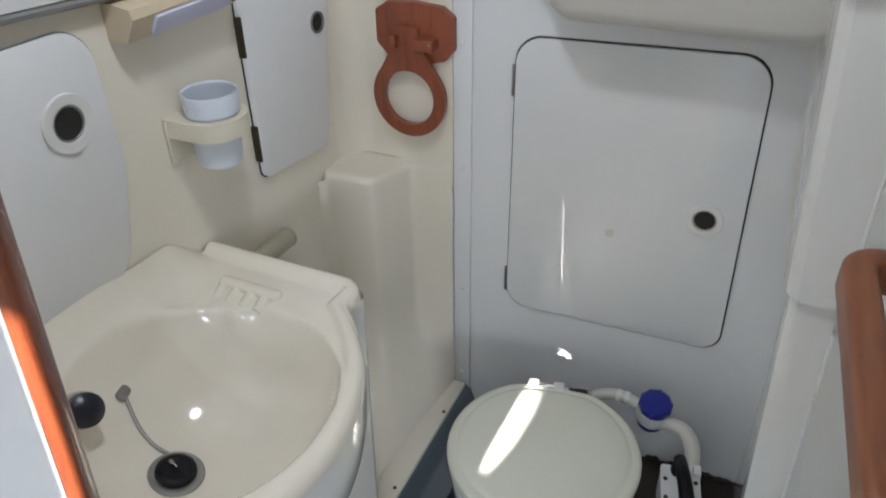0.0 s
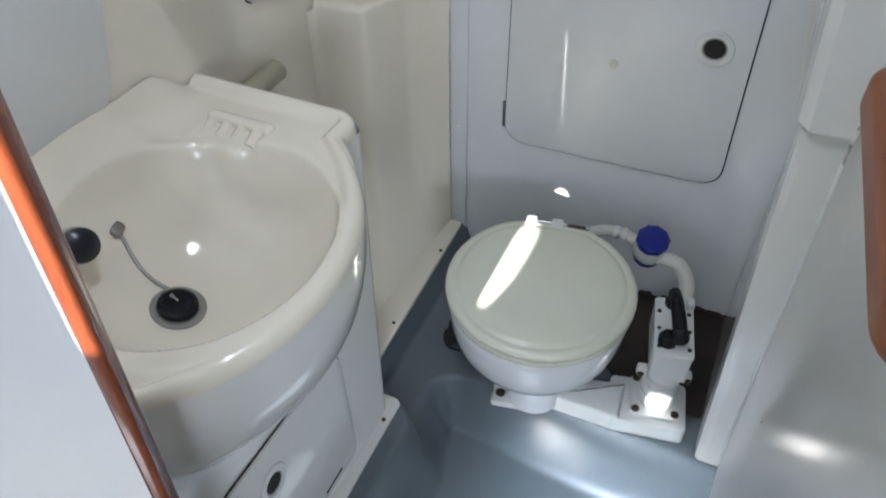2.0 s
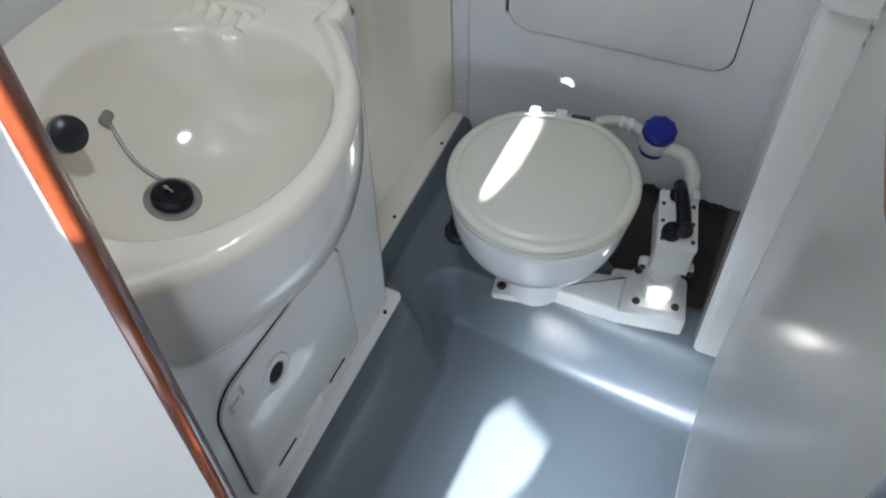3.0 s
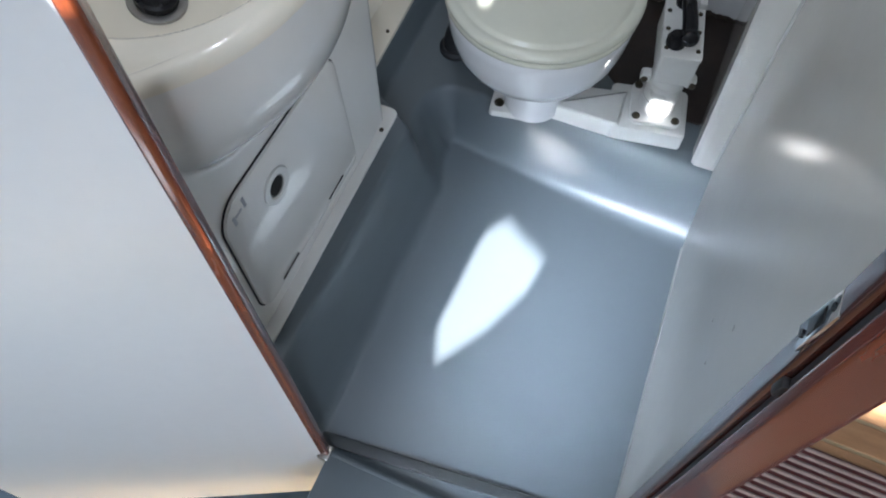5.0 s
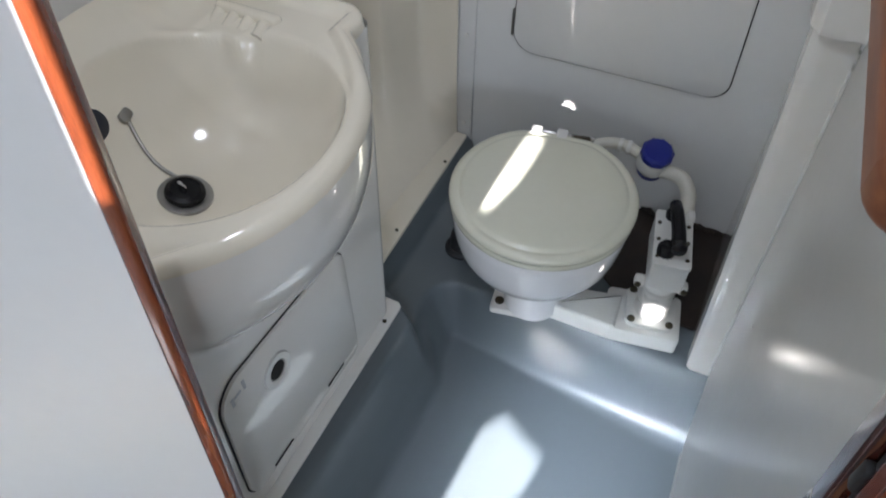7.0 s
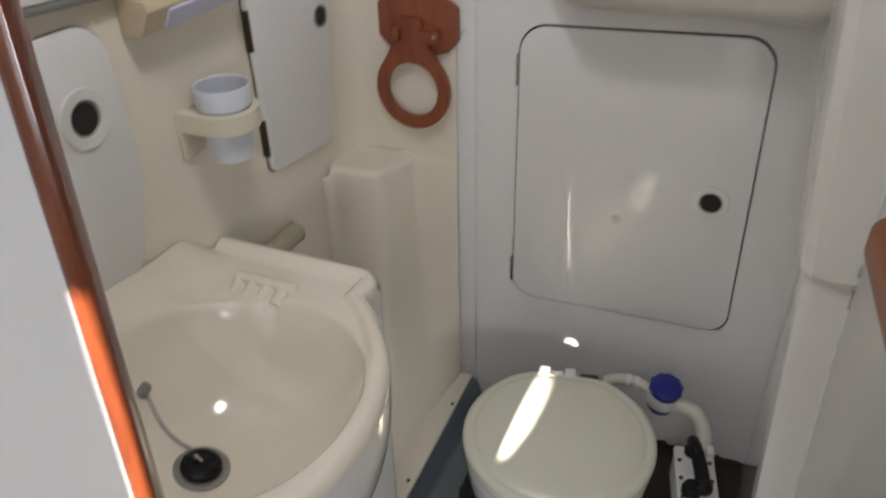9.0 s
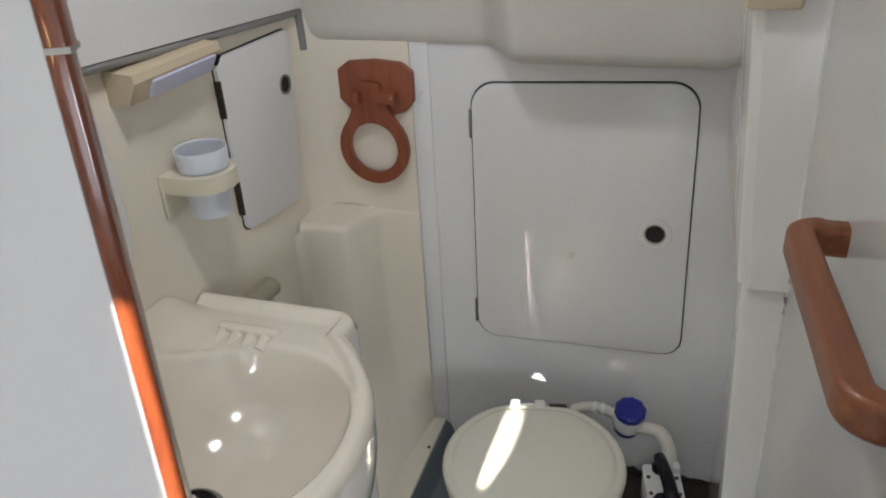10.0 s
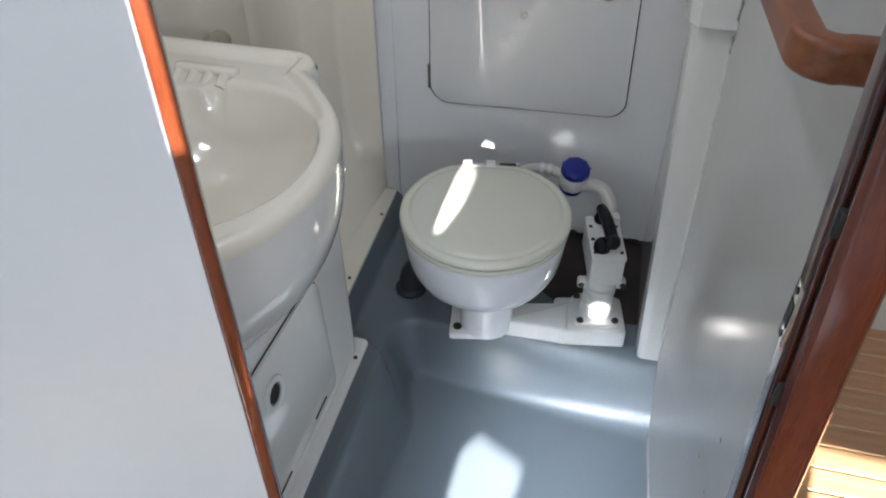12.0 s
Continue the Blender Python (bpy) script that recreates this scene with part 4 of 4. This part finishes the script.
# Brown board; the shadow behind the pump is painted into its dark colour.
solid("floor_board", prism(rounded([(0.40, -0.20), (0.50, -0.285), (0.648, -0.285), (0.646, -0.002), (0.36, -0.002)], 0.008), 0.006, pose(0, 0, 0.0005), 0.002), BILGE, "worn wooden board behind the toilet pump, darkened by painted shade", "board")
# Dark lumps that make the board's edge jagged at the wall.
rng = random.Random(4)
for i in range(16):
    x = 0.46 + 0.185 * rng.random()
    bm = bmesh.new()
    bmesh.ops.create_icosphere(bm, subdivisions=2, radius=0.004 + 0.006 * rng.random())
    for v in bm.verts:
        v.co *= 0.7 + 0.6 * rng.random()
    bm.transform(Matrix.Translation((x, -0.006, 0.009 + 0.006 * rng.random())) @ Matrix.Diagonal((1.6, 0.7, 0.8, 1)))
    solid("dark_lump", bm, BILGE, "dark lump along the foot of the wall", "sealant", "crumbled sealant")

# ---- wooden ring holder ----
ringh = thing("ring_holder", (-0.09, 0, 0.85), "reddish teak folding ring holder on the wall", "holder")
RX, RZ = -0.100, 0.786
plate = rounded([(-0.172, 0.885), (-0.150, 0.862), (-0.110, 0.850), (-0.070, 0.850), (-0.030, 0.862), (-0.010, 0.885), (-0.010, 0.945), (-0.034, 0.962), (-0.090, 0.967), (-0.148, 0.962), (-0.172, 0.945)], 0.006, 3)
part("backplate", prism(plate, 0.014, BACK @ pose(0, 0, 0.0095), 0.004), TEAK_RING, ringh)
for x0, x1 in ((-0.132, -0.116), (-0.080, -0.040)):
    part("lug", rbox(x0, x1, -0.052, -0.023, 0.884, 0.908, 0.004), TEAK_RING, ringh)
part("pivot_pin", lathe([(0.003, 0), (0.003, 0.003), (0, 0.003)], frame_of((-0.044, -0.0525, 0.900), (1, 0, 0), (0, 0, 1)), 10), CHROME, ringh)


def ring_plate():
    bm = bmesh.new()
    n = 72
    outer, inner = [], []
    for i in range(n):
        a = 2 * math.pi * i / n
        r = 0.077
        x, z = r * math.cos(a), r * 1.02 * math.sin(a)
        up = ease((math.sin(a) - 0.62) / 0.3)
        if up > 0:
            x = x * (1 - up) + up * max(-0.024, min(0.024, x * 1.1))
            z = z + up * 0.062
        outer.append((RX + x, RZ + z))
        inner.append((RX + 0.053 * math.cos(a), RZ + 0.054 * math.sin(a)))
    rings = []
    for pts, d in ((inner, 0.0), (inner, 0.012), (outer, 0.012), (outer, 0.0)):
        rings.append([bm.verts.new((x, -0.024 - d - 0.06 * max(0.0, (z - RZ - 0.075)), z)) for x, z in pts])
    for a, b in zip(rings, rings[1:] + rings[:1]):
        for i in range(n):
            bm.faces.new((a[i], a[(i + 1) % n], b[(i + 1) % n], b[i]))
    rim = [e for e in bm.edges if e.calc_face_angle(0) > 1.0]
    bmesh.ops.bevel(bm, geom=rim, offset=0.003, segments=2, affect="EDGES", profile=0.5)
    return bm


part("ring", ring_plate(), TEAK_RING, ringh)

# ---- cup and bracket ----
CC = Vector((-0.203, -0.457, 0.0))
bracket = thing("cup_bracket", (-0.255, -0.45, 0.865), "cream plastic cup bracket screwed to the wall", "bracket")
outline = [(-0.254, -0.508), (-0.206, -0.508)] + [(CC.x + 0.050 * math.cos(radians(a)), CC.y + 0.050 * math.sin(radians(a))) for a in range(-85, 91, 8)] + [(-0.254, -0.408)]
hole = [(CC.x + 0.0385 * math.cos(radians(a)), CC.y + 0.0385 * math.sin(radians(a))) for a in range(0, 360, 9)]
part("holder", wall_with_holes(outline, [hole], 0.028, pose(0, 0, 0.871)), CREAM, bracket)
part("wall_plate", rbox(-0.2545, -0.248, -0.510, -0.406, 0.826, 0.896, 0.003), CREAM, bracket)
cup = thing("cup", (CC.x, CC.y, 0.815), "pale grey plastic tumbler standing in the bracket", "cup")
part("tumbler", lathe([(0.0, 0.800), (0.030, 0.800), (0.033, 0.803), (0.0365, 0.85), (0.0372, 0.88), (0.040, 0.8835), (0.0415, 0.912), (0.0405, 0.914), (0.0385, 0.912), (0.0365, 0.885), (0.034, 0.85), (0.031, 0.806), (0.0, 0.805)], pose(CC.x, CC.y, 0.020), 40), CUP, cup)

# ---- strip lamp ----
lamp = thing("wall_lamp", (-0.24, -0.45, 1.05), "cream wall lamp with pale lavender diffuser", "lamp")
SEC = [(-0.2545, 1.030), (-0.222, 1.030), (-0.204, 1.062), (-0.207, 1.074), (-0.2545, 1.080)]
lm = frame_of((0, -0.565, 0), (1, 0, 0), (0, 0, 1)) @ pose(0, 0, 0)
part("housing", prism([(x, z) for x, z in SEC], -0.212, lm), LAMP_CREAM, lamp)
DF = frame_of((-0.222, -0.565, 1.030), (0, 1, 0), (0.018, 0, 0.032))
part("diffuser", prism(rect(0.156, 0.030, 0.003, 0.118, 0.0178), 0.004, DF @ pose(0, 0, 0.0002), 0.001), DIFFUSER, lamp, "pale lavender diffuser")
part("switch", prism(rect(0.008, 0.020, 0.003, 0.204, 0.020), 0.006, DF, 0.002), BLACK, lamp, "black rocker switch")

# beige tube behind the counter
roll = thing("roll_holder", (-0.25, -0.34, 0.585), "beige tube holder on the wall behind basin", "holder")
part("tube", tube(smooth_path([(-0.232, -0.425, 0.580), (-0.232, -0.36, 0.581), (-0.232, -0.295, 0.583)], 6), 0.019, 20), BEIGE, roll)
part("end_cap", lathe([(0.020, 0), (0.0195, 0.006), (0.012, 0.011), (0, 0.012)], frame_of((-0.232, -0.296, 0.583), (0, 0, 1), (1, 0, 0)), 20), BEIGE, roll)
part("end_pin", lathe([(0.005, 0), (0.005, 0.004), (0, 0.004)], frame_of((-0.222, -0.43, 0.580), (1, 0, 0), (0, 0, 1)), 12), BLACK, roll)

# ---- teak grab handle on the bulkhead ----
grab = thing("grab_handle", (0.65, -0.88, 1.0), "teak grab handle on the bulkhead", "handle")


def bar(path, w, h, first=False, last=False):
    """A softened rectangular section swept along a path."""
    bm = bmesh.new()
    sec = rounded([(-w / 2, -h / 2), (w / 2, -h / 2), (w / 2, h / 2), (-w / 2, h / 2)], min(w, h) * 0.28, 4)
    rings = []
    n = len(path)
    for i, p in enumerate(path):
        at = gp.index(p)
        d = (gp[min(at + 1, len(gp) - 1)] - gp[max(at - 1, 0)]).normalized()
        up = Vector((0, 0, 1))
        side = d.cross(up).normalized()
        rings.append([bm.verts.new(p + side * a + up * b) for a, b in sec])
    for a, b in zip(rings, rings[1:]):
        for i in range(len(sec)):
            bm.faces.new((a[i], a[(i + 1) % len(sec)], b[(i + 1) % len(sec)], b[i]))
    if first:
        bm.faces.new(rings[0])
    if last:
        bm.faces.new(rings[-1])
    return bm


GY0, GY1 = -0.560, -0.890


def arm(y, z, d):
    return Vector((right_x(z, y) + 0.005 - d, y, z))


gp = [arm(GY0, 0.923, 0.0), arm(GY0, 0.923, 0.028)]
for a in range(0, 91, 15):
    gp.append(arm(GY0 - 0.024 + 0.024 * math.cos(radians(a)), 0.925, 0.032 + 0.024 * math.sin(radians(a))))
for a in range(90, -1, -15):
    gp.append(arm(GY1 + 0.024 - 0.024 * math.cos(radians(a)), 0.938, 0.032 + 0.024 * math.sin(radians(a))))
gp += [arm(GY1, 0.939, 0.028), arm(GY1, 0.939, 0.0)]
part("grip", bar(gp[8:10], 0.030, 0.037), TEAK, grab)
part("mount", bar(gp[:9], 0.030, 0.037, first=True), TEAK, grab)
part("mount", bar(gp[9:], 0.030, 0.037, last=True), TEAK, grab)

# cream fixtures high on the corner
box = thing("vent_box", (0.62, -0.26, 1.13), "cream plastic box high on the corner pillar", "box")
part("case", rbox(0.575, 0.648, -0.300, -0.250, 1.118, 1.19, 0.006, 3), LAMP_CREAM, box)
